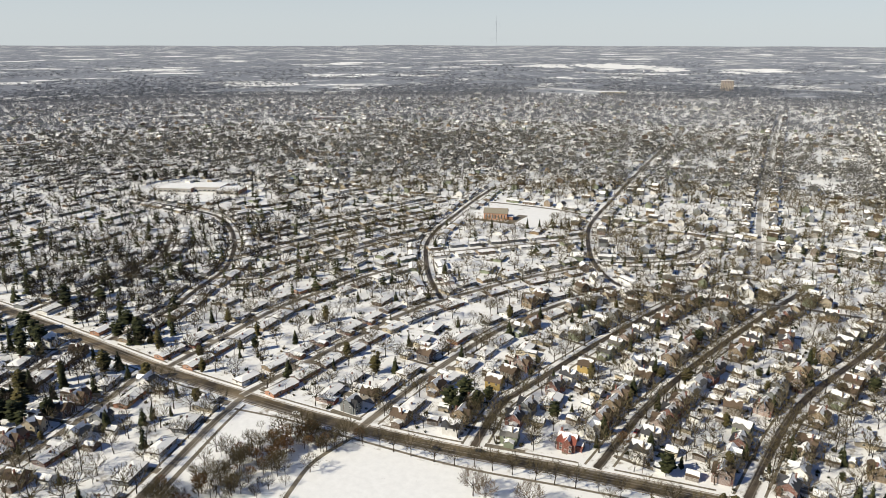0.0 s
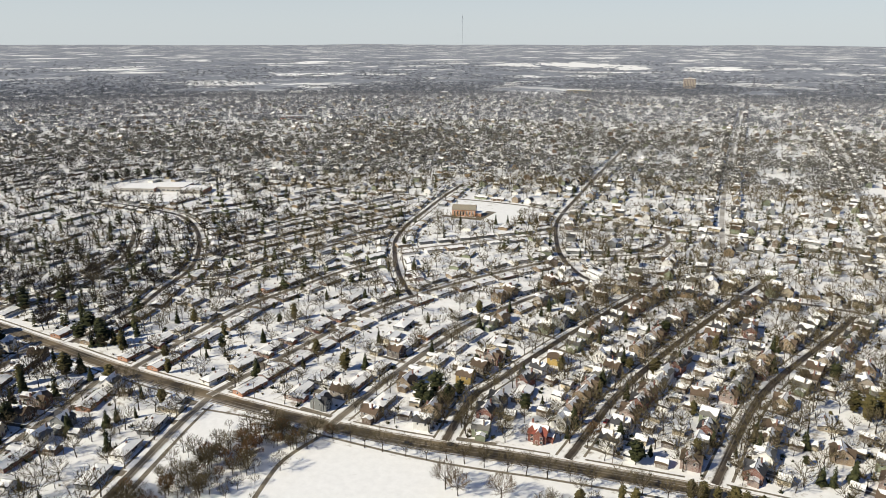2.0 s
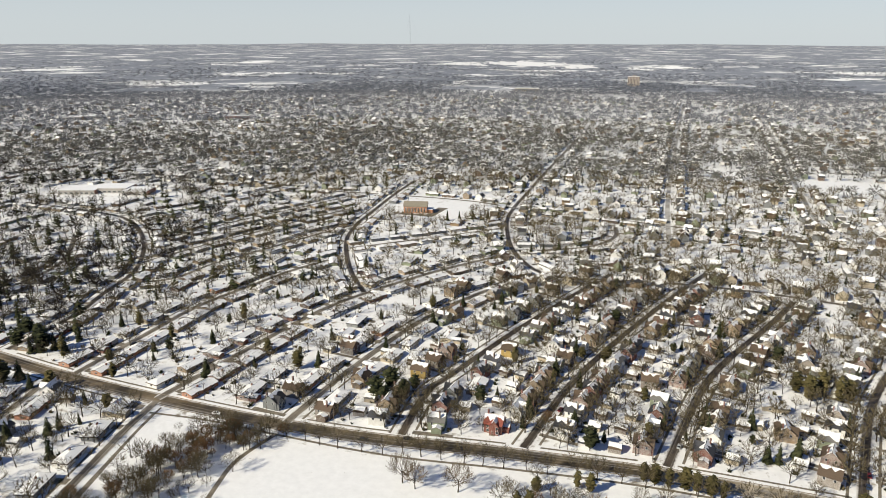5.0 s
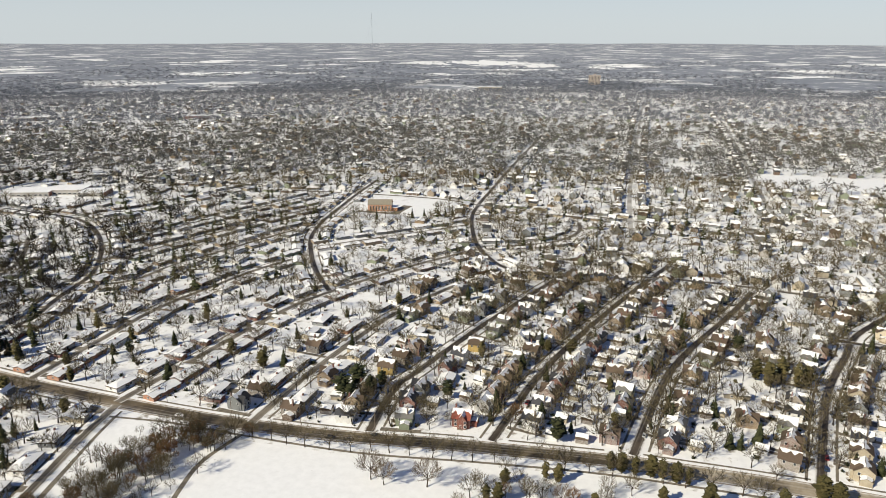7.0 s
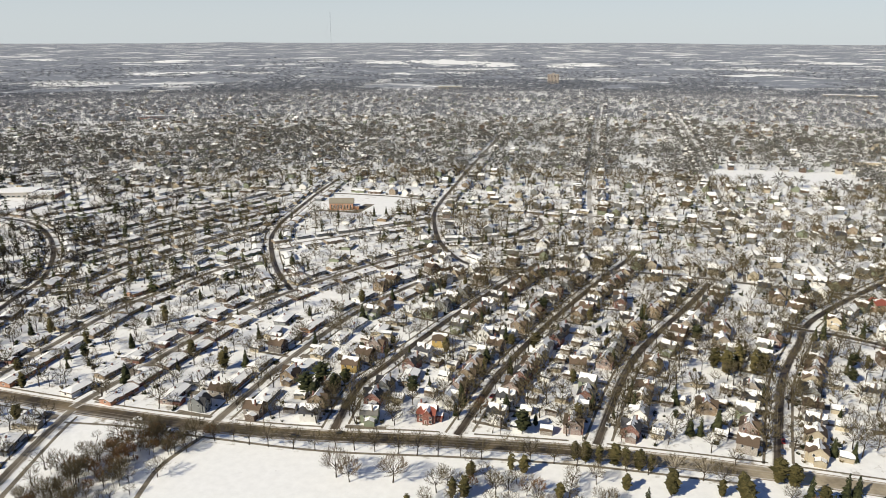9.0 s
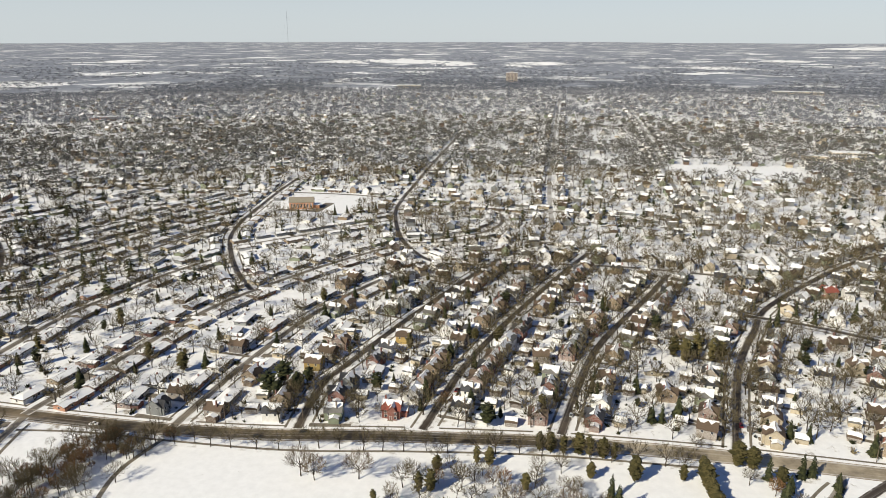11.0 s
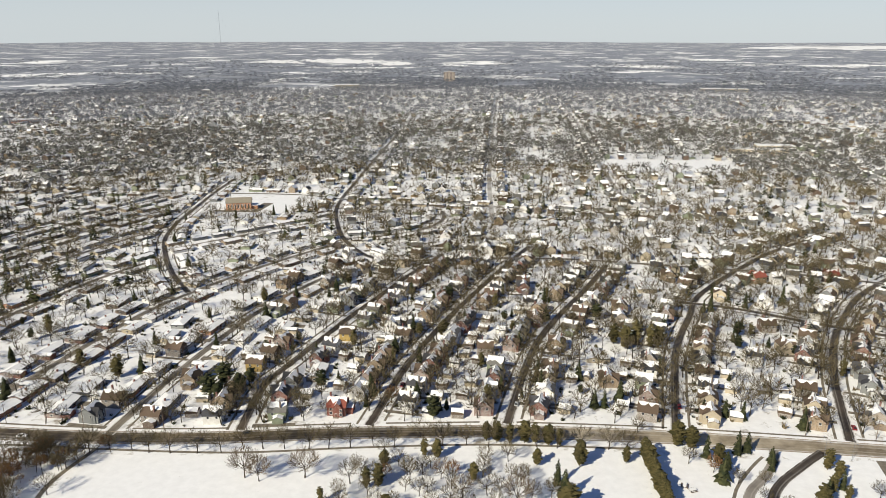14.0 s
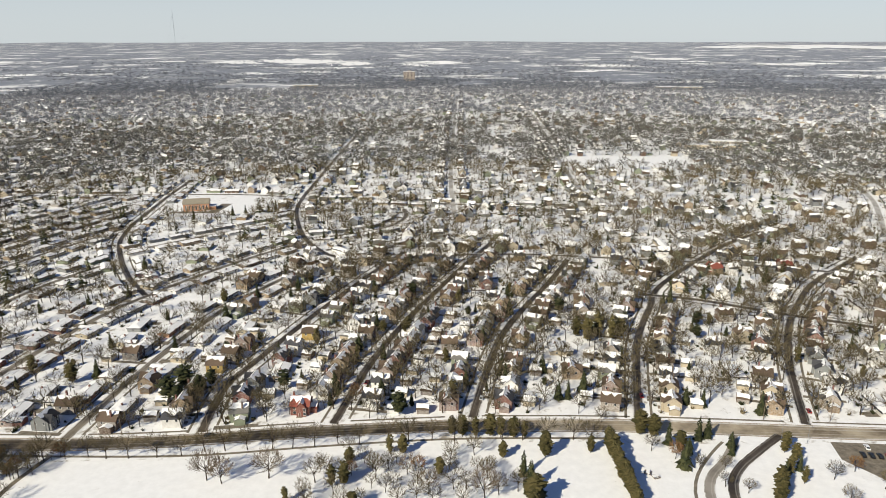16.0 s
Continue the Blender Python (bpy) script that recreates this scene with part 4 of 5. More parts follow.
BARE = [tree_thing("bare_tree", "leafless grey-brown deciduous tree in the snow", bare_shape(100 + i, 10, 10, 80, 10, wide=w, thick=0.055, low=lo), (M_BARK, M_TWIG), "street and yard trees")
        for i, (w, lo) in enumerate([(0.44, 0.22), (0.54, 0.25), (0.4, 0.2), (0.6, 0.2), (0.5, 0.28), (0.46, 0.16)])]
BARE.append(tree_thing("brown_tree", "tree still holding dry brown leaves", bare_shape(140, 10, 8, 80, 12, wide=0.44, thick=0.09, low=0.15), (M_BARK, M_TWIG_BROWN), "street and yard trees"))
DARK_BARE = [tree_thing("dark_tree", "large dark leafless tree over the western lots", bare_shape(170 + i, 10, 10, 80, 10, wide=w, thick=0.075), (M_BARK, M_TWIG_DARK), "street and yard trees") for i, w in enumerate((0.46, 0.54, 0.4))]
ROUND = [tree_thing("round_tree", "bare tree with a dense round crown on the park lawn", bare_shape(150 + i, 10, 14, 150, 8, wide=0.52, thick=0.05, low=0.16, fine=0.85), (M_BARK, M_TWIG_PALE), "park trees") for i in range(2)]
SPRUCE = [tree_thing("spruce", "dark green spruce standing in the snow", conifer_shape(200 + i, 10, r, 17, 11, dr), (M_BARK, M_NEEDLE), "evergreens") for i, (r, dr) in enumerate([(2.3, 0.3), (2.8, 0.4), (1.9, 0.2)])]
CEDAR = [tree_thing("cedar", "olive-brown winter-burnt evergreen standing in snow", conifer_shape(220 + i, 10, r, 14, 13, -0.1, 0.14, True), (M_BARK, M_OLIVE), "evergreens") for i, r in enumerate([2.4, 2.0, 3.0])]
PINE = [tree_thing("pine", "tall dark pine with a broad ragged crown", conifer_shape(230 + i, 10, 3.3, 12, 10, -0.1, 0.25, True), (M_BARK, M_NEEDLE), "evergreens") for i in range(2)]
first = set()


def plant(pool, x, y, h, rng_=rng):
    p = pool[rng_.randrange(len(pool))]
    m = pose(x, y, 0, rz=rng_.uniform(0, 360)) @ Matrix.Diagonal((h / 10 * rng_.uniform(0.88, 1.15), h / 10 * rng_.uniform(0.88, 1.15), h / 10, 1))
    stems.put(x, y, 1.0)
    if p.name in first:
        q = copy_thing(p, Matrix.Identity(4))
        q.matrix_basis = m
    else:
        first.add(p.name)
        p.matrix_basis = m


tr = random.Random(5)
# the park
for x, y, h in ((-107, 250, 15), (-100, 248, 12.5), (-81, 252, 14.5), (-22, 256, 10), (-12, 244, 11), (11, 240, 15)):
    plant(ROUND, x, y, h)
for x, y, h in ((-31, 272, 10), (-25, 271, 10.5), (-53, 247, 11), (-48, 248, 12), (-48, 264, 8), (-8, 256, 9), (20, 269, 9), (60, 274, 9), (-42, 232, 9), (-70, 236, 8), (148, 276, 11)):
    plant(CEDAR, x, y, h)
for x, y, h in ((39, 270, 14), (30, 246, 15), (28, 256, 13), (31, 236, 15), (29, 227, 15), (86, 290, 13), (92, 288, 12), (97, 281, 12), (101, 276, 11), (112, 285, 13), (117, 287, 11), (99, 263, 13), (104, 274, 9), (125, 279, 9), (123, 273, 8),
                (148, 262, 10), (142, 258, 11), (137, 252, 12), (133, 247, 13), (130, 240, 12), (146, 253, 9), (150, 270, 9)):
    plant(SPRUCE + CEDAR, x, y, h)
for i in range(13):
    plant(CEDAR, 68.5 + 0.25 * i + tr.uniform(-0.4, 0.4), 279 - 3.6 * i, tr.uniform(9, 12))
for x, y, h in ((-3, 291, 11), (2, 290, 12), (8, 290, 11), (15, 291, 12), (20, 290, 12), (26, 290, 11), (31, 289, 10)):
    plant(CEDAR, x, y - 4, h)
x = -185.0
while x < 60:
    plant(BARE[:6], x, main_y(x) - 12 + tr.uniform(-1.5, 1.0), tr.uniform(10, 13), tr)
    x += tr.uniform(8.5, 12.5)
for _ in range(64):
    x, y = tr.uniform(-65, 35), tr.uniform(222, 272)
    if stems.free(x, y, 3.0) and ways.free(x, y, 3):
        plant(BARE, x, y, tr.uniform(7, 11.5), tr)
for x, y, h in ((62, 283, 11), (88, 276, 9), (97, 270, 9), (105, 262, 8), (116, 262, 7), (112, 250, 7), (160, 256, 9), (172, 262, 8), (178, 250, 9), (158, 240, 9), (70, 300, 9), (120, 246, 7)):
    plant(BARE, x, y, h, tr)
# evergreens that stand out between the houses
for x, y, h in ((-150, 316, 15), (-143, 312, 12), (-146, 328, 16), (-136, 322, 13), (-133, 332, 11)):
    plant(PINE, x, y, h)
for x, y, h in ((80, 395, 16), (87, 401, 18), (95, 397, 17), (74, 402, 14), (101, 400, 14)):
    plant(CEDAR, x, y, h)
for x, y, h in ((-378, 301, 17), (-390, 309, 16), (-399, 300, 15), (-436, 268, 17), (-444, 260, 16), (-452, 275, 15), (-428, 250, 15), (-410, 318, 14), (-470, 280, 16), (-365, 262, 13), (-480, 320, 15), (-495, 330, 16), (-465, 340, 14),
                (-830, 690, 17), (-824, 702, 18), (-818, 715, 16), (-812, 728, 18), (-805, 742, 17), (-795, 750, 16), (-780, 756, 17), (-765, 760, 15)):
    plant(PINE, x, y, h)
for x, y, h in ((24, 348, 14), (66, 330, 13), (47, 352, 12), (108, 420, 14), (150, 462, 14), (176, 470, 13), (205, 480, 15), (235, 505, 14), (-240, 465, 10), (-252, 520, 14), (-298, 520, 11), (-296, 590, 12), (-380, 300, 15), (-396, 312, 14), (-374, 306, 13), (-345, 262, 10),
                (-440, 270, 15), (-430, 262, 16), (-448, 255, 14), (-420, 320, 13), (-60, 380, 12), (-20, 420, 13), (35, 470, 12), (-276, 690, 12), (-240, 706, 12), (-228, 712, 11), (-200, 730, 12), (-206, 722, 10), (-340, 660, 10), (-352, 690, 11),
                (-125, 612, 12), (-115, 620, 10), (-102, 628, 12), (-95, 626, 9), (52, 322, 11), (-300, 258, 9), (15, 330, 6), (-30, 314, 7), (-27, 313, 6), (-24, 315, 7)):
    plant(SPRUCE, x, y, h)


# trees of the town, near ones as things, the rest as stuff
def wooded(x, y):
    """How thickly trees stand."""
    n = noise.noise(Vector((x / 160, y / 160, 2.0)))
    if y < 700 and -345 < x < -140 and y > 280:
        base = 0.62                       # open lots of the ranch houses
    elif x < -400:
        base = 1.25 if y > 330 else 0.5
    elif y > 760:
        base = 0.95
    else:
        base = 0.95
    return base + (0.35 if y < 700 else 0.85) * n + (0.5 * noise.noise(Vector((x / 60, y / 60, 9.0))) if y > 700 else 0)


spots = []
for name, (line, half, kind) in STREETS.items():
    if name.startswith("avenue_") or name.startswith("drive"):
        continue
    for side in (-1, 1):
        for p, q in zip(line[::2], line[1::2]):
            d = (q - p).normalized()
            o = p + Vector((d.y, -d.x, 0)) * side * (half + 2.0 + tr.uniform(-0.4, 0.6)) + d * tr.uniform(-3, 3)
            if tr.random() < (0.1 if p.y > 690 else 0.42 if kind == "tall" else 0.3) and not in_park(o.x, o.y) and not open_ground(o.x, o.y) and ways.free(o.x, o.y, 0.8) and stems.free(o.x, o.y, 2.2) and homes.free(o.x, o.y, -1.0):
                stems.put(o.x, o.y, 1.0)
                spots.append((o.x, o.y, tr.uniform(11.5, 17) if kind == "tall" else tr.uniform(8, 13.5), "bare"))
r = 200.0
while r < 2600:
    cell = 10.0 if r < 800 else 14.5 if r < 1500 else 19.0
    n = int(math.radians(104) * r / cell)
    for i in range(n):
        a = math.radians(-64 + 104 * (i + tr.random()) / n)
        rr = r + tr.uniform(0, cell)
        x, y = rr * math.sin(a), rr * math.cos(a)
        if tr.random() > wooded(x, y) or in_park(x, y) or open_ground(x, y):
            continue
        if not ways.free(x, y, 1.0) or not homes.free(x, y, -1.2 if r < 900 else -3.5) or not stems.free(x, y, 1.4):
            continue
        stems.put(x, y, 1.0)
        ever = tr.random() < ((0.17 if y < 720 else 0.15) if x > -400 else 0.3 if y < 700 else 0.18)
        ever = ever or (x < -320 and y < 345 and tr.random() < 0.22)
        if not ever and x < -400 - 0.25 * (y - 400) and y < 800 and tr.random() < 0.6:
            spots.append((x, y, tr.uniform(12, 18), "dark"))
            continue
        spots.append((x, y, (tr.uniform(10, 18) if x < -330 else tr.uniform(5, 14) if y < 700 else tr.uniform(9, 17)) if ever else tr.uniform(8, 15.5) if r < 900 else tr.uniform(12, 20), "ever" if ever else "bare"))
    r += cell
# the thicket beside the creek
for _ in range(215):
    u, w = tr.random(), tr.gauss(0, 12)
    y = 176 + 90 * u
    x = -229 + 26 * u + w
    if x < -249 + (263 - y) * 0.14 or y > main_y(x) - 9:
        continue
    if stems.free(x, y, 0.2):
        stems.put(x, y, 0.6)
        spots.append((x, y, tr.uniform(4, 11.5), "brown" if tr.random() < (0.35 if 0.5 < u < 0.9 and abs(w) < 10 else 0.08) else "bare"))
spots.sort(key=lambda q: math.hypot(q[0] + 60, q[1] - 150))
shown = {"bare": 0, "ever": 0, "brown": 0, "dark": 0}
rest = []
for x, y, h, kind in spots:
    if shown[kind] < {"bare": 195, "ever": 130, "brown": 30, "dark": 90}[kind]:
        shown[kind] += 1
        if kind == "bare" and tr.random() < 0.05:
            plant(BARE[6:], x, y, h * 0.8, tr)
        else:
            plant({"bare": BARE[:6], "ever": SPRUCE * 2 + CEDAR + PINE, "brown": BARE[6:], "dark": DARK_BARE}[kind], x, y, h, tr)
    else:
        rest.append((x, y, h, kind))


def tri_arrays(*builds):
    """Vertices, triangles and slots of several builds."""
    v, t, s = [], [], []
    for slot, b in enumerate(builds):
        o = len(v)
        v += [tuple(p) for p in b.v]
        for f in b.f:
            for i in range(1, len(f) - 1):
                t.append((f[0] + o, f[i] + o, f[i + 1] + o))
                s.append(slot)
    return np.array(v, np.float32), np.array(t, np.int32), np.array(s, np.int32)


def forest(name, label, where, shapes, mats):
    """One mesh of many trees of a few shapes, each turned and sized by itself."""
    V, T, S, o = [], [], [], 0
    for x, y, z, h in where:
        v, t, s = shapes[tr.randrange(len(shapes))]
        a = tr.uniform(0, 6.283)
        c, n = math.cos(a) * h / 10 * tr.uniform(0.85, 1.2), math.sin(a) * h / 10 * tr.uniform(0.85, 1.2)
        V.append(np.stack([v[:, 0] * c - v[:, 1] * n + x, v[:, 0] * n + v[:, 1] * c + y, v[:, 2] * h / 10 + z], 1))
        T.append(t + o)
        S.append(s)
        o += len(v)
    me = fast_mesh(name, np.concatenate(V), np.concatenate(T), np.concatenate(S), mats)
    return tagged(new(name, me), label, "trees", kind="stuff")


mid_bare = [tri_arrays(*bare_shape(300 + i, 10, 6, 48, 7, wide=w, thick=0.088)) for i, w in enumerate((0.46, 0.54, 0.6, 0.42, 0.5))]


def faint_shape(seed, n, R, thick=0.62):
    """A leafless crown as it reads from afar: a loose spray of twig clumps on a stem."""
    rnd = random.Random(seed)
    t, c = Build(), Build()
    t.prism((0, 0, 0), (0, 0, 5), 0.25, 0.12, 3, cap=False)
    st, en = [], []
    for _ in range(n):
        d = way_out(rnd, Vector((0, 0, 0.35)), 0.8)
        q = rnd.uniform(0.1, 0.75)
        st.append(Vector((d.x * R * q, d.y * R * q, 5.2 + d.z * 4.2 * q)))
        q += rnd.uniform(0.35, 0.6)
        en.append(Vector((d.x * R * q, d.y * R * q, 5.2 + d.z * 4.4 * q)))
    v, f = blades(rnd, st, en, thick)
    return t, c.add(v, f)


low_bare = [tri_arrays(*faint_shape(320 + i, 34, w, 0.42)) for i, w in enumerate((5.2, 6.0, 6.8, 5.6))]
half_bare = [tri_arrays(*bare_shape(310 + i, 10, 3, 30, 4, wide=w, thick=0.16)) for i, w in enumerate((0.48, 0.56, 0.62, 0.52))]
mid_ever = [tri_arrays(*conifer_shape(340 + i, 10, r, 8, 8, 0.2)) for i, r in enumerate((2.2, 2.8, 1.9))]
low_ever = [tri_arrays(*conifer_shape(350 + i, 10, r, 3, 4, 0.2)) for i, r in enumerate((2.3, 2.9))]
dist = [math.hypot(q[0], q[1]) for q in rest]
forest("bare_trees", "crowd of leafless trees between the houses", [(x, y, 0, h) for (x, y, h, kd), d in zip(rest, dist) if kd in ("bare", "brown") and d < 580], mid_bare, [M_BARK, M_TWIG])
forest("farther_bare_trees", "leafless trees thick over the middle of town", [(x, y, 0, h) for (x, y, h, kd), d in zip(rest, dist) if kd in ("bare", "brown") and 580 <= d < 1000], half_bare, [M_BARK, M_TWIG])
forest("far_bare_trees", "brown leafless tree crowns over the back streets", [(x, y, 0, h) for (x, y, h, kd), d in zip(rest, dist) if kd in ("bare", "brown") and 1000 <= d < 1700], low_bare, [M_BARK, M_TWIG_LIGHT_HAZE])
# from 1700 m out the crowns carry the full haze in their colour
forest("distant_bare_trees", "leafless tree crowns over the far side of town", [(x, y, height(x, y), h) for (x, y, h, kd), d in zip(rest, dist) if kd in ("bare", "brown") and d >= 1700], low_bare, [M_BARK, M_TWIG_HAZE])
forest("dark_trees", "dark leafless trees crowding the western lots", [(x, y, 0, h) for x, y, h, kd in rest if kd == "dark"], half_bare, [M_BARK, M_TWIG_DARK])
forest("evergreens", "dark evergreens scattered among the houses", [(x, y, 0, h) for (x, y, h, kd), d in zip(rest, dist) if kd == "ever" and d < 1000], mid_ever, [M_BARK, M_NEEDLE])
forest("distant_evergreens", "dark evergreens on the far side of town", [(x, y, height(x, y), h) for (x, y, h, kd), d in zip(rest, dist) if kd == "ever" and d >= 1000], low_ever, [M_BARK, M_NEEDLE])

def bush_shape(seed, n):
    rnd = random.Random(seed)
    st = [Vector((rnd.uniform(-0.4, 0.4), rnd.uniform(-0.4, 0.4), 0)) for _ in range(n)]
    en = [p + Vector((rnd.gauss(0, 0.7), rnd.gauss(0, 0.7), rnd.uniform(0.8, 1.7))) for p in st]
    v, f = blades(rnd, st, en, 0.3)
    return tri_arrays(Build().add(v, f))


where = []
for x, y, rz, kind, d in LOTS:
    if d < 900:
        m = pose(x, y, 0, rz=rz)
        for _ in range(5 if d < 500 else 3):
            q = m @ Vector((tr.uniform(-8, 8), tr.choice((-6.0, -7.0, 7.0, 11.0, 13.0)) + tr.uniform(-1, 1), 0))
            if ways.free(q.x, q.y, 1.0) and not in_park(q.x, q.y):
                where.append((q.x, q.y, 0, tr.uniform(6, 17)))
forest("shrubs", "low brown and dark shrubs round the houses", where[::2], [bush_shape(60 + i, 14) for i in range(4)], [M_TWIG])
forest("evergreen_shrubs", "low dark evergreen shrubs round the houses", where[1::2], [bush_shape(70 + i, 16) for i in range(4)], [M_NEEDLE])

# open snow fields on the far slopes: bearing, half width (degrees), true distance from, to
SLOPES = [(-12.5, 3.2, 5200, 6500), (-8.6, 2.0, 4900, 5700), (-17.5, 2.0, 5200, 6000), (16, 2.2, 6000, 6700), (24, 2.2, 5200, 5700), (27, 9.0, 11500, 17000)]
slopes = Build()
for az, wd, d0, d1 in SLOPES:
    n, m = 44, 14
    o = len(slopes.v)
    for i in range(n + 1):
        a = math.radians(az + wd * (2 * i / n - 1))
        for j in range(m + 1):
            D = d0 + (d1 - d0) * j / m
            x, y, z, _ = distant(D * math.sin(a), D * math.cos(a))
            slopes.v.append((x, y, z + 1.2))
    for i in range(n):
        for j in range(m):
            u, w = 2 * (i + 0.5) / n - 1, 2 * (j + 0.5) / m - 1
            if u * u + w * w < 0.75 + 1.1 * noise.noise(Vector((i * 0.16, j * 0.4, az))) + 0.5 * noise.noise(Vector((i * 0.5, j * 0.7, az + 9))):
                p = o + i * (m + 1) + j
                slopes.f.append((p, p + m + 1, p + m + 2, p + 1))
                slopes.s.append(0)
tagged(new("far_snow_fields", slopes.mesh("far_snow_fields", M_FIELD, True)), "white open snow fields on far slopes", "field", kind="structure")


def on_slope(x, y):
    a, d = math.degrees(math.atan2(x, y)), math.hypot(x, y)
    true = d * math.exp(1.67 * max(0, (d - 2500) / 2400) ** 2)
    return any(abs(a - az) < wd and d0 < true < d1 for az, wd, d0, d1 in SLOPES)


# woods over the rising country, thinning into fields
wood = []
r = 2560.0
while r < 3900:
    cell = 17.0 + (r - 2560) * 0.012
    n = int(math.radians(104) * r / cell)
    for i in range(n):
        a = math.radians(-64 + 104 * (i + tr.random()) / n)
        rr = r + tr.uniform(0, cell)
        x, y = rr * math.sin(a), rr * math.cos(a)
        f = math.exp(1.67 * max(0, (rr - 2500) / 2400) ** 2)
        v = noise.noise(Vector((x * f / 520, y * f / 520, 7.0))) + 0.6 * noise.noise(Vector((x * f / 150, y * f / 150, 1.0)))
        if v < 0.32 - (r - 2560) / 1340 * 0.4 and not on_slope(x, y):
            wood.append((x, y, height(x, y), tr.uniform(11, 16) / f ** 0.8))
    r += cell * 0.8
forest("distant_woods", "bare woods over the distant hills, greyed by haze", wood, [tri_arrays(*faint_shape(360 + i, 16, w, 0.75)) for i, w in enumerate((5.4, 6.2, 7.0))], [M_BARK, M_TWIG_HAZE])


# ---- mast on the skyline ----
def mast():
    ob = thing("radio_mast", "tall thin guyed lattice mast on the horizon", "mast")
    b = Build()
    H, w = 205, 1.3
    feet = [Vector((w * math.cos(a), w * math.sin(a), 0)) for a in (0.3, 2.4, 4.5)]
    for p in feet:
        b.prism(p, p + Vector((0, 0, H)), 0.2, 0.2, 4)
    for i in range(40):
        for j in range(3):
            p, q = feet[j], feet[(j + 1) % 3]
            b.prism(p + Vector((0, 0, i * H / 40)), q + Vector((0, 0, (i + 1) * H / 40)), 0.12, 0.12, 3, cap=False)
    part("lattice", b, M_STEEL, ob)
    for a in (0.3, 2.4, 4.5):
        for z in (90, 190):
            part("guy_wire", Build().prism((90 * math.cos(a), 90 * math.sin(a), 0), (0, 0, z), 0.06, 0.06, 3, cap=False), M_STEEL, ob)
    return ob


mx, my = -5985 / 16182 * 4680, 15035 / 16182 * 4680
mast().matrix_basis = pose(mx, my, height(mx, my))


# ---- street furniture and cars ----
def utility_pole():
    ob = thing("utility_pole", "weathered wooden utility pole with a crossarm", "utility pole", "poles along the avenue")
    part("pole", Build().prism((0, 0, -0.2), (0, 0, 11), 0.17, 0.11, 6), M_WOODPOLE, ob)
    part("crossarm", Build().box(-1.2, 1.2, -0.06, 0.06, 10.1, 10.25), M_WOODPOLE, ob)
    part("insulator", Build().prism((-1.0, 0, 10.25), (-1.0, 0, 10.45), 0.05, 0.04, 5), M_TRIM, ob)
    part("insulator", Build().prism((1.0, 0, 10.25), (1.0, 0, 10.45), 0.05, 0.04, 5), M_TRIM, ob)
    return ob


pole = utility_pole()
put = [(-240, 283), (-200, 283), (-160, 284.5), (-120, 288), (-40, 300), (0, 304.5), (150, 304), (182, 303), (215, 301)]
pole.matrix_basis = pose(put[0][0], put[0][1], 0, rz=85)
for x, y in put[1:]:
    copy_thing(pole, pose(x, y, 0, rz=88))


def street_lamp():
    ob = thing("street_lamp", "grey steel street lamp with a curved arm", "street lamp", "lamps along the avenue")
    part("pole", Build().prism((0, 0, -0.1), (0, 0, 9), 0.11, 0.07, 6), M_STEEL, ob)
    arm = Build()
    for i in range(4):
        a, c = math.radians(90 - 22 * i), math.radians(90 - 22 * (i + 1))
        arm.prism((0, -2.2 + 2.2 * math.sin(a), 9 + 0.9 * math.cos(a)), (0, -2.2 + 2.2 * math.sin(c), 9 + 0.9 * math.cos(c)), 0.05, 0.05, 5)
    part("arm", arm, M_STEEL, ob)
    part("lamp_head", Build().box(-0.16, 0.16, -2.9, -2.15, 9.75, 9.95), M_STEEL, ob)
    return ob


lamp = street_lamp()
lamp.matrix_basis = pose(162, 284, 0, rz=180)
for x, y in ((150, 284.5), (200, 281), (60, 285.5)):
    copy_thing(lamp, pose(x, y, 0, rz=180))


def car(label, paint):
    ob = thing("car", label, "car", "parked cars")
    b = Build()
    prof = [(-2.25, 0.35), (2.25, 0.35), (2.28, 0.75), (1.2, 0.95), (0.5, 1.42), (-1.2, 1.45), (-2.0, 0.98), (-2.28, 0.9)]
    n = len(prof)
    inset = [0.0, 0.0, 0.0, 0.02, 0.16, 0.16, 0.04, 0.0]
    v = [(x, -0.88 + i, z) for (x, z), i in zip(prof, inset)] + [(x, 0.88 - i, z) for (x, z), i in zip(prof, inset)]
    b.add(v, [tuple(range(n - 1, -1, -1)), tuple(range(n, 2 * n))] + [(i, (i + 1) % n, n + (i + 1) % n, n + i) for i in range(n)])
    part("body", b, paint, ob)
    wb = Build().add([(1.17, -0.7, 0.985), (1.17, 0.7, 0.985), (0.54, 0.62, 1.42), (0.54, -0.62, 1.42)], [(0, 1, 2, 3)])
    part("windscreen", wb, M_GLASS, ob)
    part("rear_window", Build().add([(-1.99, -0.68, 1.0), (-1.99, 0.68, 1.0), (-1.24, 0.62, 1.46), (-1.24, -0.62, 1.46)], [(3, 2, 1, 0)]), M_GLASS, ob)
    for s in (-1, 1):
        part("side_window", Build().add([(1.0, s * 0.885, 1.0), (0.45, s * 0.755, 1.36), (-1.15, s * 0.755, 1.38), (-1.75, s * 0.87, 1.02)], [(0, 1, 2, 3)]), M_GLASS, ob)
        for x in (-1.4, 1.4):
            w = part("wheel", Build().prism((x, s * 0.72, 0.32), (x, s * 0.93, 0.32), 0.32, 0.32, 10), M_RUBBER, ob)
            part("rim", Build().prism((x, s * 0.925, 0.32), (x, s * 0.94, 0.32), 0.19, 0.17, 8), M_STEEL, w)
    return ob


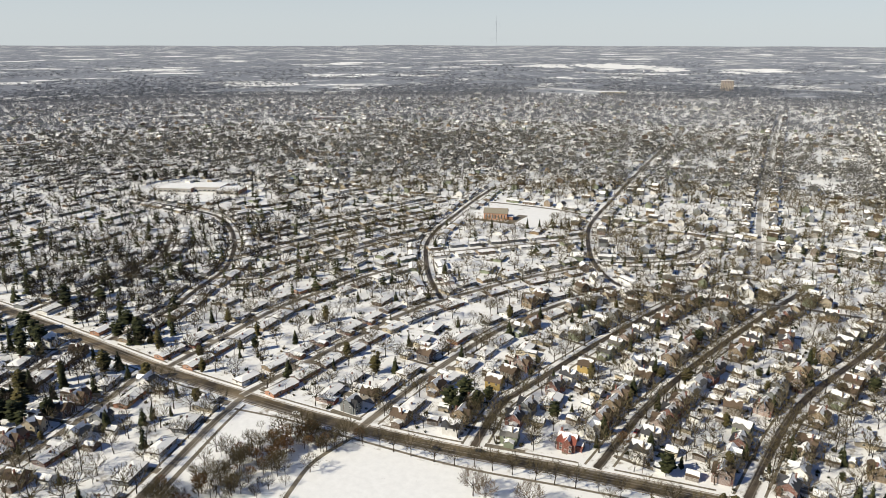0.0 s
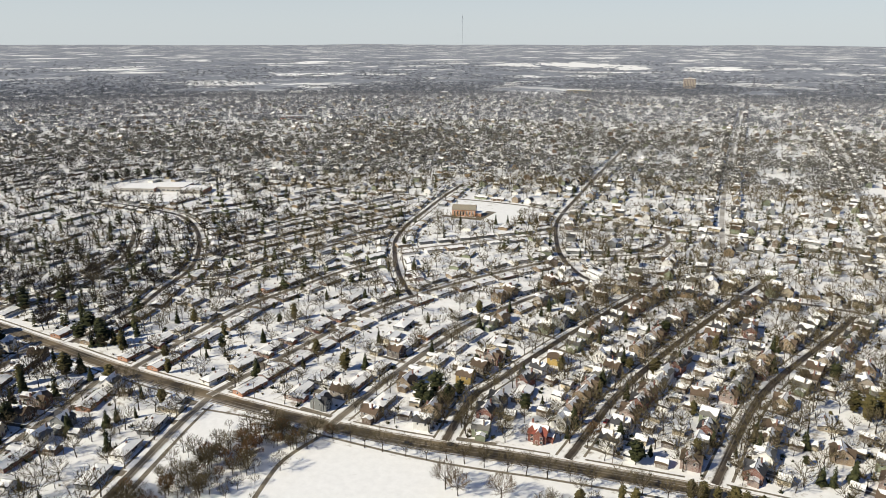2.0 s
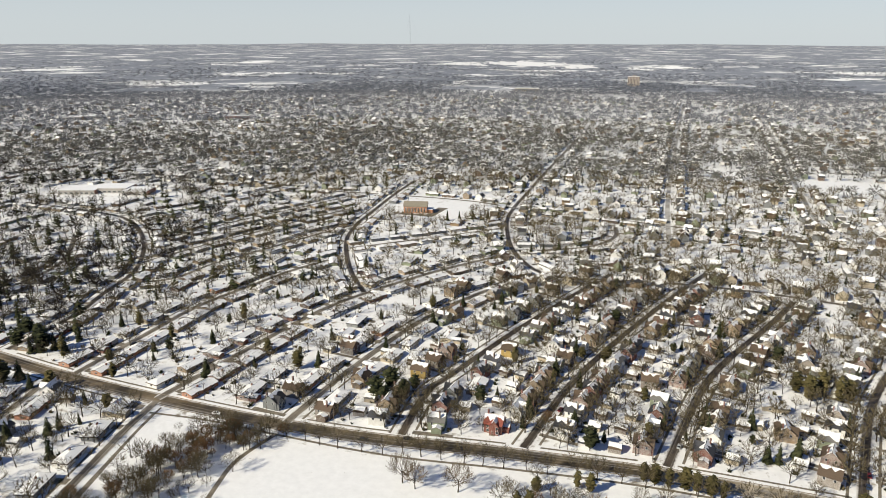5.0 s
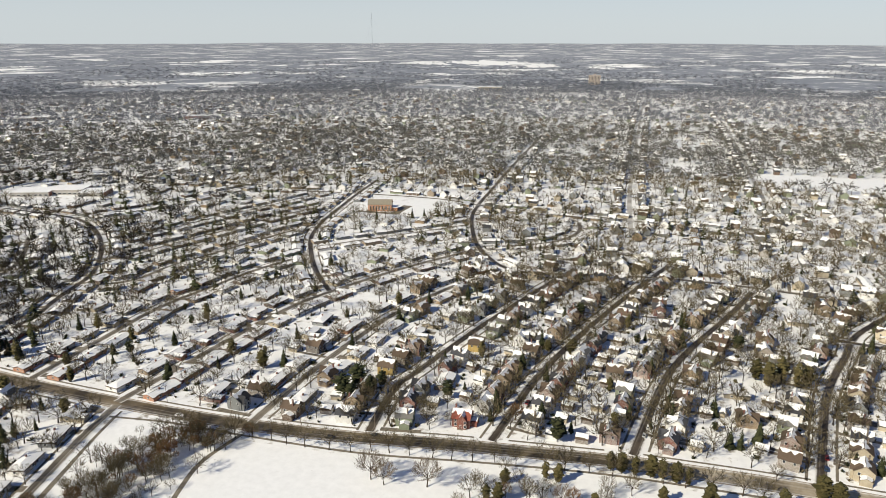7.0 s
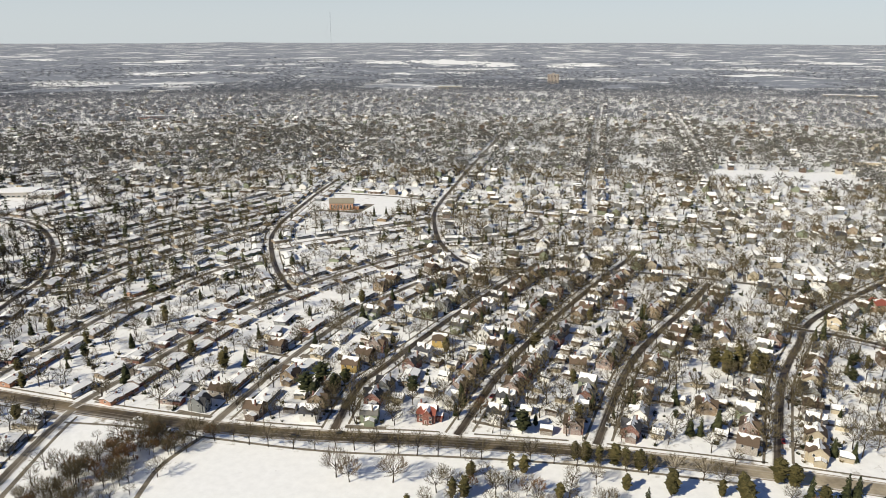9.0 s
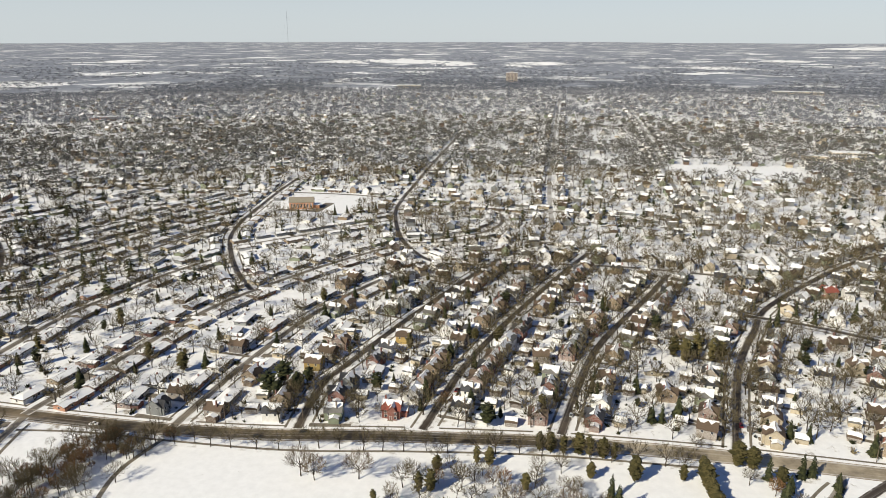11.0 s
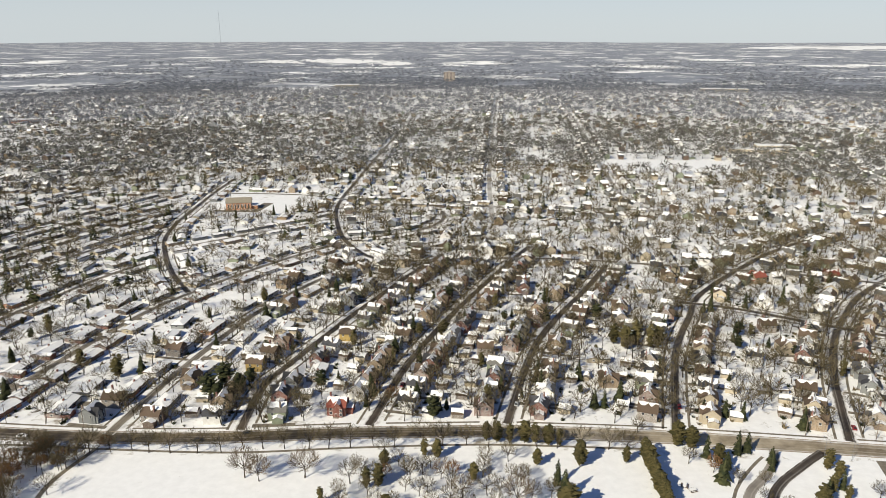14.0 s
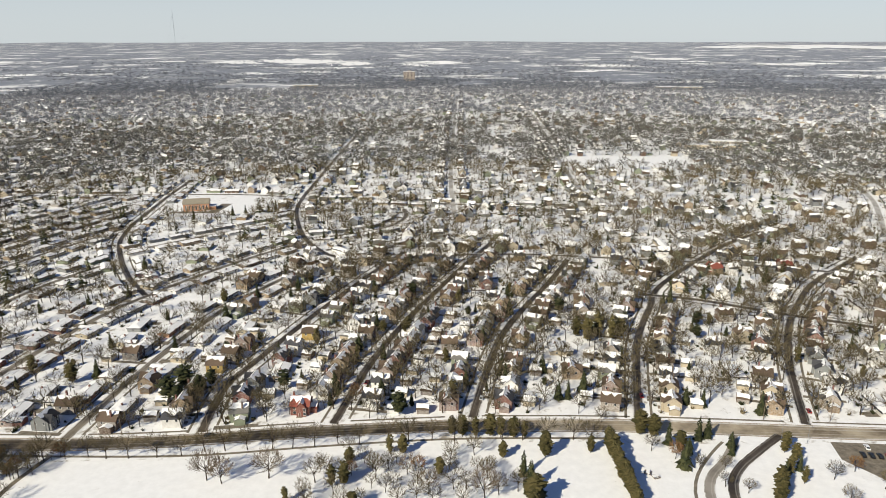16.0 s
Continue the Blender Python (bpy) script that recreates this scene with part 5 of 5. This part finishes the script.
PAINT = [("black", (0.015, 0.015, 0.017)), ("silver", (0.4, 0.41, 0.42)), ("dark blue", (0.03, 0.05, 0.1)), ("white", (0.75, 0.75, 0.74)), ("dark red", (0.22, 0.02, 0.02))]
paints = [Mat(n.replace(" ", "_") + "_car_paint", 0.3, 0.5).color(c).m for n, c in PAINT]
cars = [car("%s sedan parked on cleared ground" % n, m) for (n, _), m in zip(PAINT, paints)]
SPOTS = [(182, 274, 80), (185.5, 273.5, 82), (189, 273, 80), (187, 280, 78), (192.5, 272.5, 80), (-139, 276, 8), (93.5, 316, 82), (96, 326, 82), (-322, 196, 75), (-336, 232, 78), (-332, 330, 92), (-175, 352, 88), (-50, 338, 80), (12, 322, 82), (14, 330, 82), (24, 364, 80), (108, 372, 76), (176, 312, 80), (-262, 310, 88), (-225, 273, 5), (-118, 284, 12)]
done = set()
for i, (x, y, rz) in enumerate(SPOTS):
    c = cars[(i * 2) % 5] if i > 4 else cars[0 if i in (1, 2) else i % 5]
    if c.name in done:
        copy_thing(c, pose(x, y, 0.09, rz=rz))
    else:
        done.add(c.name)
        c.matrix_basis = pose(x, y, 0.09, rz=rz)


def picnic_table():
    ob = thing("picnic_table", "snow-capped picnic table on the park lawn", "table")
    part("tabletop", Build().box(-1.6, 1.6, -0.8, 0.8, 0.72, 0.8), M_WOODPOLE, ob)
    part("snow_cap", Build().box(-1.5, 1.5, -0.75, 0.75, 0.8, 1.0), M_SNOW, ob, "thick cap of snow")
    for y in (-1.3, 1.3):
        part("bench", Build().box(-1.6, 1.6, y - 0.2, y + 0.2, 0.42, 0.48), M_WOODPOLE, ob)
    for x in (-1.2, 1.2):
        part("leg", Build().box(x - 0.06, x + 0.06, -1.4, 1.4, 0.34, 0.42).box(x - 0.06, x + 0.06, -0.75, -0.6, 0, 0.72).box(x - 0.06, x + 0.06, 0.6, 0.75, 0, 0.72), M_WOODPOLE, ob)
    return ob


tb = picnic_table()
tb.matrix_basis = pose(82, 259, 0.016, rz=70)
copy_thing(tb, pose(84.5, 256, 0.016, rz=20))
for stock in (protos["ranch"] + protos["tall"]):
    if stock.name not in used:
        stock.matrix_basis = pose(-300 - 30 * len(used), 120, 0)
        used.add(stock.name)
